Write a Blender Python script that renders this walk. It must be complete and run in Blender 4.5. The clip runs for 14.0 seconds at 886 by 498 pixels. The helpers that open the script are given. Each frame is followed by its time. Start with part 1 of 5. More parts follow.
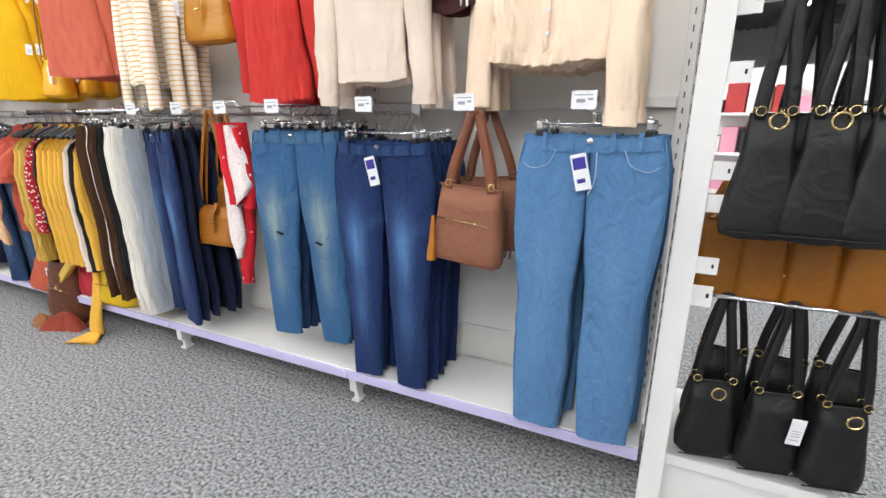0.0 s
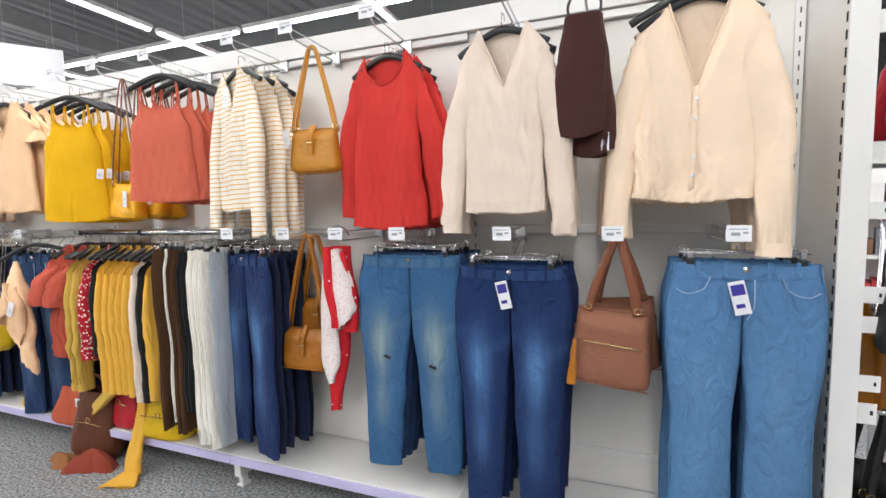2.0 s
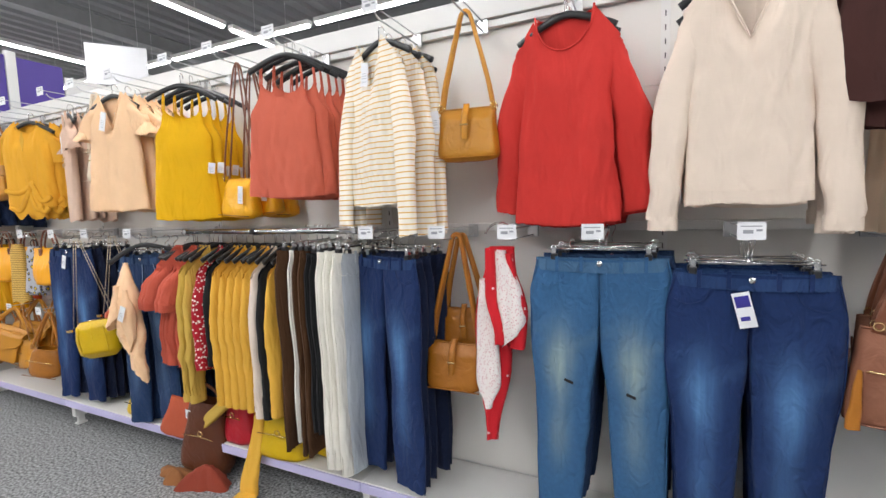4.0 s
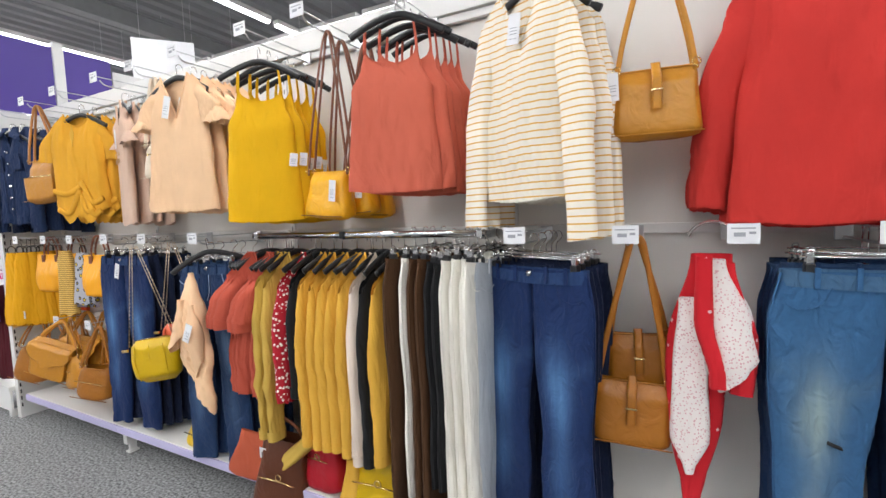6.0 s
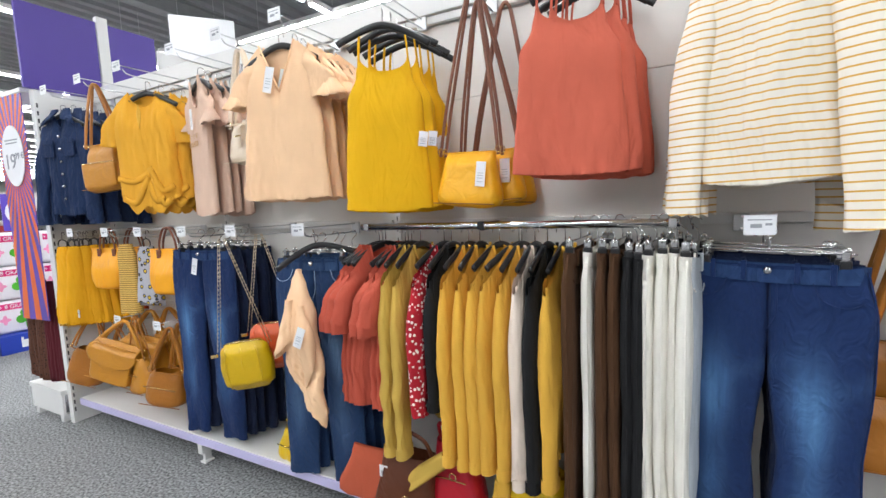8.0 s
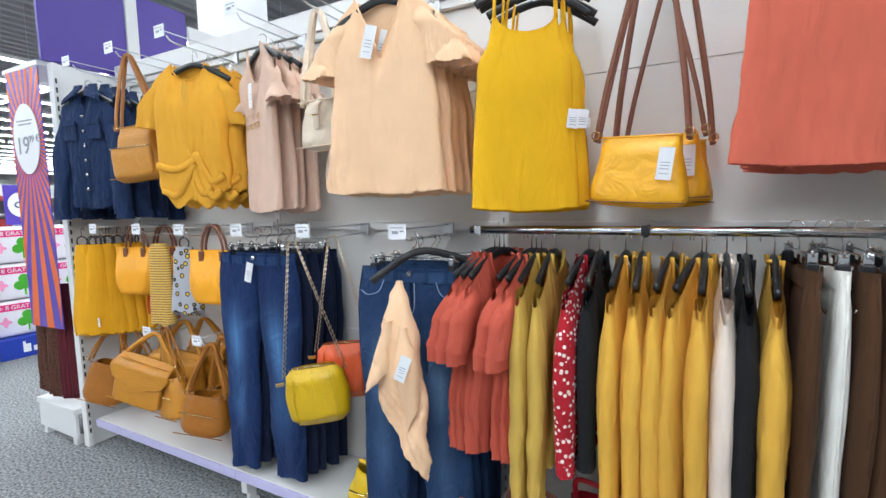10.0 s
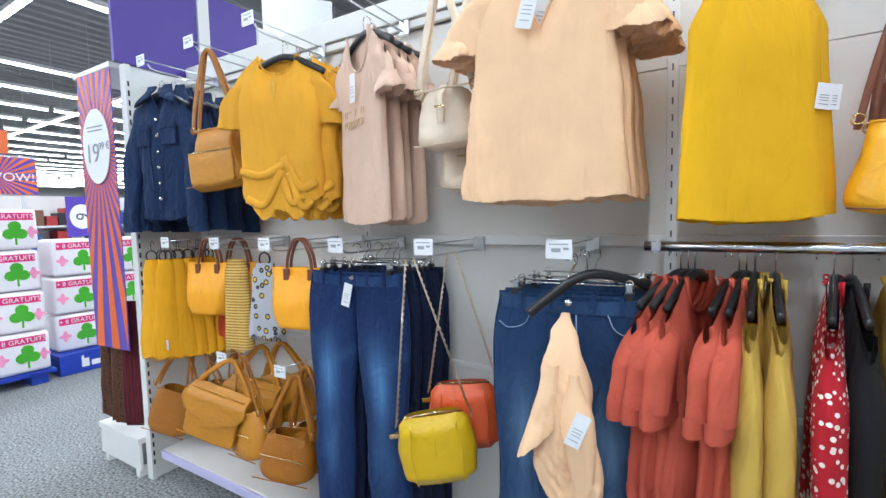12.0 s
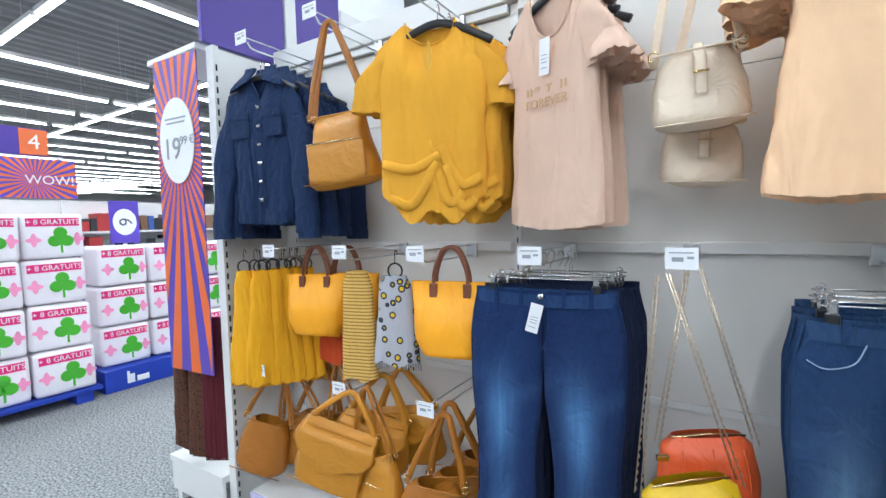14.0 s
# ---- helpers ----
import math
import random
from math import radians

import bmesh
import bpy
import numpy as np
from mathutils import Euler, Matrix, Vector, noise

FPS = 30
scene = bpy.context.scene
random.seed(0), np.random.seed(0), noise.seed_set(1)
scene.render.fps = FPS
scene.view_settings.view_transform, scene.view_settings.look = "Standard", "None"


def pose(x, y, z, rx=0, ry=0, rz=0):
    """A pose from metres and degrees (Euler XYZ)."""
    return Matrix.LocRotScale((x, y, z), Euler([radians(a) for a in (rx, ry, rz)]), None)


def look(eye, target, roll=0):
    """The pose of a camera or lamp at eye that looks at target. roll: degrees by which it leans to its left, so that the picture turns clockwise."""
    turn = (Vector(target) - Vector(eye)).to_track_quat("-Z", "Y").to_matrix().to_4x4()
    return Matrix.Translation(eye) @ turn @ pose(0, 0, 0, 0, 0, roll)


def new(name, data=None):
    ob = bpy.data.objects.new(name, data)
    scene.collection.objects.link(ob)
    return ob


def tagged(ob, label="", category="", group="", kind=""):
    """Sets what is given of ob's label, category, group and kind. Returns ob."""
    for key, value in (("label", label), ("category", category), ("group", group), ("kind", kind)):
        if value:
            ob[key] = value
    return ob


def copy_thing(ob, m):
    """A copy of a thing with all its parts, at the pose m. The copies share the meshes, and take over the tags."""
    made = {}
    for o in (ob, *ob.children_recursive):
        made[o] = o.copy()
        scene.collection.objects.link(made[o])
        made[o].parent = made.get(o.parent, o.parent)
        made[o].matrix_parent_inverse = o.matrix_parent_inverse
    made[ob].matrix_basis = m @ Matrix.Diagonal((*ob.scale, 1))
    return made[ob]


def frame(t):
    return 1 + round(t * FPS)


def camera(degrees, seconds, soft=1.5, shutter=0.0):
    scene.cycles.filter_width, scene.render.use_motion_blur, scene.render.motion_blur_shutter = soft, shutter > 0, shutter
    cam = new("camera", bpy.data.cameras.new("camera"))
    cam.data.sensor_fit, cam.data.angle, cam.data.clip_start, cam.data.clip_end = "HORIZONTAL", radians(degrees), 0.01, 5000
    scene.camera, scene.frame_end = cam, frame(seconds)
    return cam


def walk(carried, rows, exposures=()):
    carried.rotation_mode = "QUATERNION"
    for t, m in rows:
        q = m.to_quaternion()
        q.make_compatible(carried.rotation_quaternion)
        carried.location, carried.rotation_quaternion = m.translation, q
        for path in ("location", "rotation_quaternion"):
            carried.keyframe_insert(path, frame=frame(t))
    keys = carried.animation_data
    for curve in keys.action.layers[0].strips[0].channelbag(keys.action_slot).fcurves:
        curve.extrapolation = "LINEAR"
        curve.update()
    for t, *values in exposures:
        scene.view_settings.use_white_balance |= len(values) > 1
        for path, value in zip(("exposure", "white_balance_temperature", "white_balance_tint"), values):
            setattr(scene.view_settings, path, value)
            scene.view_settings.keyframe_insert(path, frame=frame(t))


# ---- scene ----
cam = camera(89.3, 14.0)
METRES, EYE, TILT, LEAN, TURN = 4.55, 1.27, -16.0, 1.9, 25.3
PATH = [
    (0, (-0.039, -0.082, 1.283), (-0.855, 1.654, 0.719), -0.3),
    (0.5, (-0.188, -0.067, 1.326), (-0.882, 1.762, 0.91), 2.6),
    (1, (-0.313, -0.057, 1.352), (-0.923, 1.817, 1.012), -0.5),
    (1.5, (-0.458, -0.159, 1.382), (-0.991, 1.752, 1.126), -0.4),
    (2, (-0.614, -0.324, 1.412), (-1.304, 1.545, 1.244), -1.1),
    (2.5, (-0.734, -0.348, 1.419), (-1.492, 1.495, 1.248), 0.4),
    (2.7, (-0.787, -0.327, 1.425), (-1.565, 1.505, 1.218), -0.1),
    (4.8, (-1.476, -0.191, 1.403), (-2.345, 1.602, 1.231), -1.4),
    (5, (-1.53, -0.179, 1.401), (-2.404, 1.61, 1.214), -0.7),
    (5.5, (-1.687, -0.103, 1.395), (-2.603, 1.67, 1.251), -2.6),
    (6, (-1.819, -0.039, 1.4), (-2.751, 1.724, 1.245), -2.0),
    (6.5, (-1.96, -0.049, 1.394), (-2.858, 1.732, 1.247), -1.9),
    (7, (-2.142, -0.111, 1.407), (-2.998, 1.693, 1.279), -1.4),
    (7.5, (-2.28, -0.129, 1.412), (-3.171, 1.652, 1.224), -1.2),
    (8, (-2.445, -0.09, 1.412), (-3.373, 1.67, 1.211), -2.3),
    (8.2, (-2.5, -0.048, 1.396), (-3.477, 1.688, 1.218), -2.3),
    (10.3, (-3.074, 0.027, 1.418), (-3.979, 1.8, 1.22), -1.0),
    (10.5, (-3.098, 0.029, 1.429), (-4.009, 1.797, 1.215), -0.8),
    (11, (-3.228, 0.092, 1.413), (-4.163, 1.852, 1.248), -0.9),
    (11.5, (-3.348, 0.141, 1.426), (-4.384, 1.845, 1.275), -1.6),
    (12, (-3.499, 0.134, 1.416), (-4.53, 1.842, 1.275), -1.3),
    (12.5, (-3.706, 0.085, 1.435), (-4.674, 1.831, 1.307), -3.6),
    (13, (-3.887, 0.078, 1.422), (-4.821, 1.837, 1.229), -2.9),
    (13.5, (-4.073, 0.108, 1.418), (-5.107, 1.808, 1.214), -3.4),
    (14, (-4.176, 0.119, 1.424), (-5.234, 1.812, 1.305), -1.5),
]
walk(cam, [(t, look(eye, target, roll)) for t, eye, target, roll in PATH], exposures=[(0.0, 0.22, 6500, 10), (1.5, 0.12, 6500, 10), (2.5, -0.1, 6500, 10), (7.0, -0.14, 6450, 10), (8.2, -0.12, 6200, 8), (10.5, -0.1, 5800, 5), (14.0, -0.08, 5700, 4)])

# ---- light ----
world = bpy.data.worlds.new("world")
scene.world = world
world.use_nodes = True
world.node_tree.nodes["Background"].inputs[0].default_value = (0.9, 0.95, 1.0, 1)
world.node_tree.nodes["Background"].inputs[1].default_value = 0.0
LAMP_Z = 4.0
LAMP_ROWS_Y = [3.0, -0.2, -3.4, -6.55, -9.75, -12.95, -19.35, -28.95]
LAMP_WATTS = 104.0


def strip_light(x, y, lx, ly, watts):
    """A long tube's light, just under its batten."""
    d = bpy.data.lights.new("tube_light", "AREA")
    d.shape, d.size, d.size_y, d.energy, d.color = "RECTANGLE", lx, ly, watts, (0.97, 0.985, 1.0)
    o = new("tube_light", d)
    o.matrix_world = pose(x, y, LAMP_Z - 0.06)


for x in LAMP_ROWS_Y:
    for y0, ln in ((-5.0, 7.0), (2.5, 7.0)):
        strip_light(x, y0, 0.12, ln, LAMP_WATTS)
strip_light(-6.0, 4.87, 10.0, 0.12, LAMP_WATTS)
# Added row behind the camera, a frontal fill on the garments.
strip_light(-3.0, -2.2, 12.0, 0.12, LAMP_WATTS * 0.55)
strip_light(-18.0, 2.3, 8.0, 0.12, LAMP_WATTS)


# ---- materials ----
MATS = {}


def mat(name, color, rough=0.6, metal=0.0, var=0.12, scale=8.0, fine=400.0, bump=0.2, sheen=0.0, emit=0.0, coat=0.0, dist=0.0006, wrinkle=0.0, wsize=(26.0, 26.0, 7.0)):
    """A surface with colour variation at two scales and fine relief."""
    if name in MATS:
        return MATS[name]
    m = bpy.data.materials.new(name)
    m.use_nodes = True
    nt = m.node_tree
    n, l = nt.nodes, nt.links
    b = n["Principled BSDF"]
    tc = n.new("ShaderNodeTexCoord")
    big, small = n.new("ShaderNodeTexNoise"), n.new("ShaderNodeTexNoise")
    big.inputs["Scale"].default_value, small.inputs["Scale"].default_value = scale, fine
    big.inputs["Detail"].default_value = 4
    l.new(tc.outputs["Object"], big.inputs["Vector"])
    l.new(tc.outputs["Object"], small.inputs["Vector"])
    info = n.new("ShaderNodeObjectInfo")
    add = n.new("ShaderNodeMath")
    add.operation = "ADD"
    mul = n.new("ShaderNodeMath")
    mul.operation, mul.inputs[1].default_value = "MULTIPLY", 0.35
    l.new(info.outputs["Random"], mul.inputs[0])
    l.new(big.outputs["Fac"], add.inputs[0])
    l.new(mul.outputs[0], add.inputs[1])
    mix = n.new("ShaderNodeMix")
    mix.data_type = "RGBA"
    c = color
    mix.inputs[6].default_value = tuple(v * (1 - var) for v in c) + (1,)
    mix.inputs[7].default_value = tuple(min(1, v * (1 + var)) for v in c) + (1,)
    sub = n.new("ShaderNodeMath")
    sub.operation, sub.inputs[1].default_value = "SUBTRACT", 0.17
    l.new(add.outputs[0], sub.inputs[0])
    l.new(sub.outputs[0], mix.inputs[0])
    l.new(mix.outputs[2], b.inputs["Base Color"])
    b.inputs["Roughness"].default_value, b.inputs["Metallic"].default_value = rough, metal
    b.inputs["Sheen Weight"].default_value = sheen
    b.inputs["Coat Weight"].default_value = coat
    if emit:
        b.inputs["Emission Color"].default_value, b.inputs["Emission Strength"].default_value = (*color, 1), emit
    if bump:
        bp = n.new("ShaderNodeBump")
        bp.inputs["Strength"].default_value, bp.inputs["Distance"].default_value = bump, dist
        l.new(small.outputs["Fac"], bp.inputs["Height"])
        l.new(bp.outputs[0], b.inputs["Normal"])
        if wrinkle:
            mp = n.new("ShaderNodeMapping")
            mp.inputs["Scale"].default_value = wsize
            comb = n.new("ShaderNodeVectorMath")
            comb.operation = "ADD"
            l.new(tc.outputs["Object"], mp.inputs[0])
            l.new(mp.outputs[0], comb.inputs[0])
            off = n.new("ShaderNodeMath")
            off.operation, off.inputs[1].default_value = "MULTIPLY", 40.0
            l.new(info.outputs["Random"], off.inputs[0])
            l.new(off.outputs[0], comb.inputs[1])
            wn = n.new("ShaderNodeTexNoise")
            wn.inputs["Scale"].default_value, wn.inputs["Detail"].default_value, wn.inputs["Distortion"].default_value = 1.0, 2.5, 1.2
            l.new(comb.outputs[0], wn.inputs["Vector"])
            b2 = n.new("ShaderNodeBump")
            b2.inputs["Strength"].default_value, b2.inputs["Distance"].default_value = 1.0, wrinkle
            l.new(wn.outputs["Fac"], b2.inputs["Height"])
            l.new(b2.outputs[0], bp.inputs["Normal"])
    MATS[name] = m
    return m


def srgb(r, g, b):
    return tuple(((v / 255 + 0.055) / 1.055) ** 2.4 if v > 10 else v / 255 / 12.92 for v in (r, g, b))


def cloth(name, r, g, b, **kw):
    a = dict(rough=0.95, var=0.10, scale=9.0, fine=700.0, bump=0.35, sheen=0.0, wrinkle=0.011, wsize=(15.0, 15.0, 4.5))
    a.update(kw)
    return mat(name, srgb(r, g, b), **a)


def leather(name, r, g, b, **kw):
    a = dict(rough=0.42, var=0.12, scale=12.0, fine=260.0, bump=0.18, wrinkle=0.006, wsize=(16.0, 16.0, 16.0))
    a.update(kw)
    return mat(name, srgb(r, g, b), **a)


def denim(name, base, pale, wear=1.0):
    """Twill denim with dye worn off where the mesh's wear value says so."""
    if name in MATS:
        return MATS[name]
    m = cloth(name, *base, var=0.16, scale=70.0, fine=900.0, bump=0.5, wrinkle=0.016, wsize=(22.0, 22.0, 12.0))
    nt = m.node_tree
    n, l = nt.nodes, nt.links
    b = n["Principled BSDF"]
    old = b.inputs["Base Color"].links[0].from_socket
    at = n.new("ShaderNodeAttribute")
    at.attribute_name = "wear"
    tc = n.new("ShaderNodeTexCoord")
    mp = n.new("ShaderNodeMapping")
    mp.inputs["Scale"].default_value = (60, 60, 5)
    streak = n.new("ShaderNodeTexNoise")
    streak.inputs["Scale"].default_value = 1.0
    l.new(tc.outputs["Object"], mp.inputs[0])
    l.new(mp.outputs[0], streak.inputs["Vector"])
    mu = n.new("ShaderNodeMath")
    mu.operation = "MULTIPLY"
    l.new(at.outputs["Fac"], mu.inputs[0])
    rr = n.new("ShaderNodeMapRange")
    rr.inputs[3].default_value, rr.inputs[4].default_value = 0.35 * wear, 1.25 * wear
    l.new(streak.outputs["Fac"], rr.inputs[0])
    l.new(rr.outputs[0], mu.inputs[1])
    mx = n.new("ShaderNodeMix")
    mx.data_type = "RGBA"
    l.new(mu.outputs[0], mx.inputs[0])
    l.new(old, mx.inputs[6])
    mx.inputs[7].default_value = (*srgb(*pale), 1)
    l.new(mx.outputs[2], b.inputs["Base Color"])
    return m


def striped(name, base, line, period, axis=2, width=0.28, wob=0.0):
    """Woven stripes across one axis of the thing."""
    if name in MATS:
        return MATS[name]
    m = cloth(name, *base)
    nt = m.node_tree
    n, l = nt.nodes, nt.links
    b = n["Principled BSDF"]
    old = b.inputs["Base Color"].links[0].from_socket
    tc, sep = n.new("ShaderNodeTexCoord"), n.new("ShaderNodeSeparateXYZ")
    l.new(tc.outputs["Object"], sep.inputs[0])
    d, f, g = (n.new("ShaderNodeMath") for _ in range(3))
    d.operation, d.inputs[1].default_value = "DIVIDE", period
    f.operation = "FRACT"
    g.operation, g.inputs[1].default_value = "LESS_THAN", width
    l.new(sep.outputs[axis], d.inputs[0])
    l.new(d.outputs[0], f.inputs[0])
    l.new(f.outputs[0], g.inputs[0])
    mx = n.new("ShaderNodeMix")
    mx.data_type = "RGBA"
    l.new(g.outputs[0], mx.inputs[0])
    l.new(old, mx.inputs[6])
    mx.inputs[7].default_value = (*srgb(*line), 1)
    l.new(mx.outputs[2], b.inputs["Base Color"])
    return m


def spotted(name, base, spot, scale, size, spot2=None):
    """A print of small scattered spots."""
    if name in MATS:
        return MATS[name]
    m = cloth(name, *base)
    nt = m.node_tree
    n, l = nt.nodes, nt.links
    b = n["Principled BSDF"]
    old = b.inputs["Base Color"].links[0].from_socket
    tc, v = n.new("ShaderNodeTexCoord"), n.new("ShaderNodeTexVoronoi")
    v.inputs["Scale"].default_value = scale
    l.new(tc.outputs["Object"], v.inputs["Vector"])
    g = n.new("ShaderNodeMath")
    g.operation, g.inputs[1].default_value = "LESS_THAN", size
    l.new(v.outputs["Distance"], g.inputs[0])
    mx = n.new("ShaderNodeMix")
    mx.data_type = "RGBA"
    l.new(g.outputs[0], mx.inputs[0])
    l.new(old, mx.inputs[6])
    mx.inputs[7].default_value = (*srgb(*spot), 1)
    out = mx
    if spot2:
        g2 = n.new("ShaderNodeMath")
        g2.operation, g2.inputs[1].default_value = "LESS_THAN", size * 0.6
        l.new(v.outputs["Distance"], g2.inputs[0])
        out = n.new("ShaderNodeMix")
        out.data_type = "RGBA"
        l.new(g2.outputs[0], out.inputs[0])
        l.new(mx.outputs[2], out.inputs[6])
        out.inputs[7].default_value = (*srgb(*spot2), 1)
    l.new(out.outputs[2], b.inputs["Base Color"])
    return m


def carpet_mat():
    m = mat("speckled_carpet", (0.208, 0.21, 0.213), rough=1.0, var=0.1, scale=1.2, fine=260.0, bump=0.9, dist=0.003)
    nt = m.node_tree
    n, l = nt.nodes, nt.links
    b = n["Principled BSDF"]
    old = b.inputs["Base Color"].links[0].from_socket
    tc, nz, rp = n.new("ShaderNodeTexCoord"), n.new("ShaderNodeTexNoise"), n.new("ShaderNodeMapRange")
    nz.inputs["Scale"].default_value, nz.inputs["Detail"].default_value = 75.0, 4
    l.new(tc.outputs["Object"], nz.inputs["Vector"])
    l.new(nz.outputs["Fac"], rp.inputs[0])
    rp.inputs[1].default_value, rp.inputs[2].default_value = 0.32, 0.68
    rp.inputs[3].default_value, rp.inputs[4].default_value = 0.3, 2.0
    mx = n.new("ShaderNodeMix")
    mx.data_type, mx.blend_type = "RGBA", "MULTIPLY"
    mx.inputs[0].default_value = 1.0
    l.new(old, mx.inputs[6])
    l.new(rp.outputs[0], mx.inputs[7])
    l.new(mx.outputs[2], b.inputs["Base Color"])
    return m


WHITE = mat("white_powder_coat", (0.80, 0.79, 0.77), rough=0.42, var=0.03, fine=900, bump=0.05)
BACK = mat("off_white_back_panel", (0.78, 0.755, 0.715), rough=0.5, var=0.04, scale=2.5, fine=500, bump=0.08)
LILAC = mat("lilac_price_strip", srgb(196, 190, 226), rough=0.3, var=0.04)
DARK = mat("dark_slot", (0.015, 0.015, 0.016), rough=0.9)
CHROME = mat("chrome", (0.75, 0.75, 0.76), rough=0.16, metal=1.0, var=0.05, bump=0)
ZINC = mat("zinc_wire", (0.62, 0.62, 0.63), rough=0.3, metal=1.0, var=0.08, bump=0)
BLACKP = mat("black_plastic", (0.016, 0.016, 0.018), rough=0.35, bump=0.05)
PAPER = mat("white_card", (0.82, 0.82, 0.84), rough=0.55, var=0.03, bump=0)
PRINT = mat("grey_print", (0.12, 0.13, 0.16), rough=0.7, bump=0)
GREYP = mat("pale_grey_print", (0.34, 0.35, 0.38), rough=0.7, bump=0)
BLUEP = mat("violet_print", srgb(52, 46, 140), rough=0.5, bump=0)
GOLD = mat("gold_metal", (0.80, 0.58, 0.28), rough=0.22, metal=1.0, var=0.06, bump=0)
CLEAR = mat("clear_plastic", (0.9, 0.9, 0.92), rough=0.1, bump=0)
CLEAR.node_tree.nodes["Principled BSDF"].inputs["Transmission Weight"].default_value = 0.9
TUBE = mat("lit_tube", (1.0, 1.0, 1.0), emit=18.0, bump=0)
DECK = mat("grey_steel_deck", (0.27, 0.275, 0.28), rough=0.6, var=0.15, scale=0.8, bump=0.05)
STEEL = mat("painted_steel_beam", (0.24, 0.245, 0.25), rough=0.6, var=0.15)
PURPLE = mat("purple_panel", srgb(74, 50, 150), rough=0.45, var=0.06, scale=1.5, bump=0.04)

# ---- mesh helpers ----


def part(name, geo, material, parent=None, label="", smooth=True, wear=None):
    """One mesh object from (verts, faces), under a thing or part."""
    v, f = geo
    me = bpy.data.meshes.new(name)
    me.from_pydata([tuple(map(float, p)) for p in v], [], f)
    if smooth:
        me.polygons.foreach_set("use_smooth", [True] * len(me.polygons))
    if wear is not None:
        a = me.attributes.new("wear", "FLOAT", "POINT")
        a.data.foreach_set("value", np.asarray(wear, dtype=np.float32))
    me.materials.append(material)
    me.update()
    o = new(name, me)
    if parent is not None:
        o.parent = parent
    if label:
        tagged(o, label)
    return o


def thing(name, m, label, category, group="", kind=""):
    o = new(name)
    o.empty_display_size = 0.05
    o.matrix_basis = m
    return tagged(o, label, category, group, kind)


def join(*geos):
    V, F = [], []
    for v, f in geos:
        k = len(V)
        V += list(v)
        F += [tuple(i + k for i in q) for q in f]
    return V, F


def moved(geo, m):
    return [tuple(m @ Vector(p)) for p in geo[0]], geo[1]


def box(x0, x1, y0, y1, z0, z1, bev=0.0):
    """A box; bev rounds off its edges with a chamfer."""
    if bev <= 0:
        v = [(x, y, z) for z in (z0, z1) for y in (y0, y1) for x in (x0, x1)]
        return v, [(0, 2, 3, 1), (4, 5, 7, 6), (0, 1, 5, 4), (2, 6, 7, 3), (0, 4, 6, 2), (1, 3, 7, 5)]
    bm = bmesh.new()
    bmesh.ops.create_cube(bm, size=1.0)
    for q in bm.verts:
        q.co = Vector(((x0 + x1) / 2 + q.co.x * (x1 - x0), (y0 + y1) / 2 + q.co.y * (y1 - y0), (z0 + z1) / 2 + q.co.z * (z1 - z0)))
    bmesh.ops.bevel(bm, geom=list(bm.edges), offset=bev, segments=2, affect="EDGES", profile=0.6)
    bm.verts.index_update()
    out = [tuple(q.co) for q in bm.verts], [tuple(q.index for q in f.verts) for f in bm.faces]
    bm.free()
    return out


def sweep(pts, rx, ry=None, n=8, closed=False, up=(0, 1, 0)):
    """A rod or strap of section rx by ry along points."""
    ry = rx if ry is None else ry
    P = [Vector(p) for p in pts]
    V, F = [], []
    k = len(P)
    for i, p in enumerate(P):
        a = P[(i - 1) % k] if (closed or i) else p
        b = P[(i + 1) % k] if (closed or i < k - 1) else p
        d = (b - a).normalized()
        u = Vector(up)
        s = d.cross(u)
        if s.length < 1e-4:
            s = d.cross(Vector((1, 0, 0)))
        s.normalize()
        w = s.cross(d).normalized()
        for j in range(n):
            t = 2 * math.pi * j / n + math.pi / n
            V.append(tuple(p + s * (rx * math.cos(t)) + w * (ry * math.sin(t))))
    for i in range(k if closed else k - 1):
        for j in range(n):
            q, r = i * n, ((i + 1) % k) * n
            F.append((q + j, q + (j + 1) % n, r + (j + 1) % n, r + j))
    if not closed:
        F.append(tuple(range(n))[::-1])
        F.append(tuple((k - 1) * n + j for j in range(n)))
    return V, F


def ring_pts(cx, cy, cz, r, n=18, axis="y", arc=(0, 360)):
    out = []
    full = arc[1] - arc[0] >= 360
    for i in range(n if full else n + 1):
        t = radians(arc[0] + (arc[1] - arc[0]) * i / n)
        a, b = r * math.cos(t), r * math.sin(t)
        out.append({"y": (cx + a, cy, cz + b), "x": (cx, cy + a, cz + b), "z": (cx + a, cy + b, cz)}[axis])
    return out


def smooth_path(pts, k=6):
    """Catmull-Rom through points."""
    P = [Vector(p) for p in pts]
    P = [2 * P[0] - P[1]] + P + [2 * P[-1] - P[-2]]
    out = []
    for i in range(1, len(P) - 2):
        for j in range(k):
            t = j / k
            a, b, c, d = P[i - 1:i + 3]
            out.append(0.5 * (2 * b + (c - a) * t + (2 * a - 5 * b + 4 * c - d) * t * t + (3 * b - a - 3 * c + d) * t ** 3))
    out.append(P[-2])
    return out


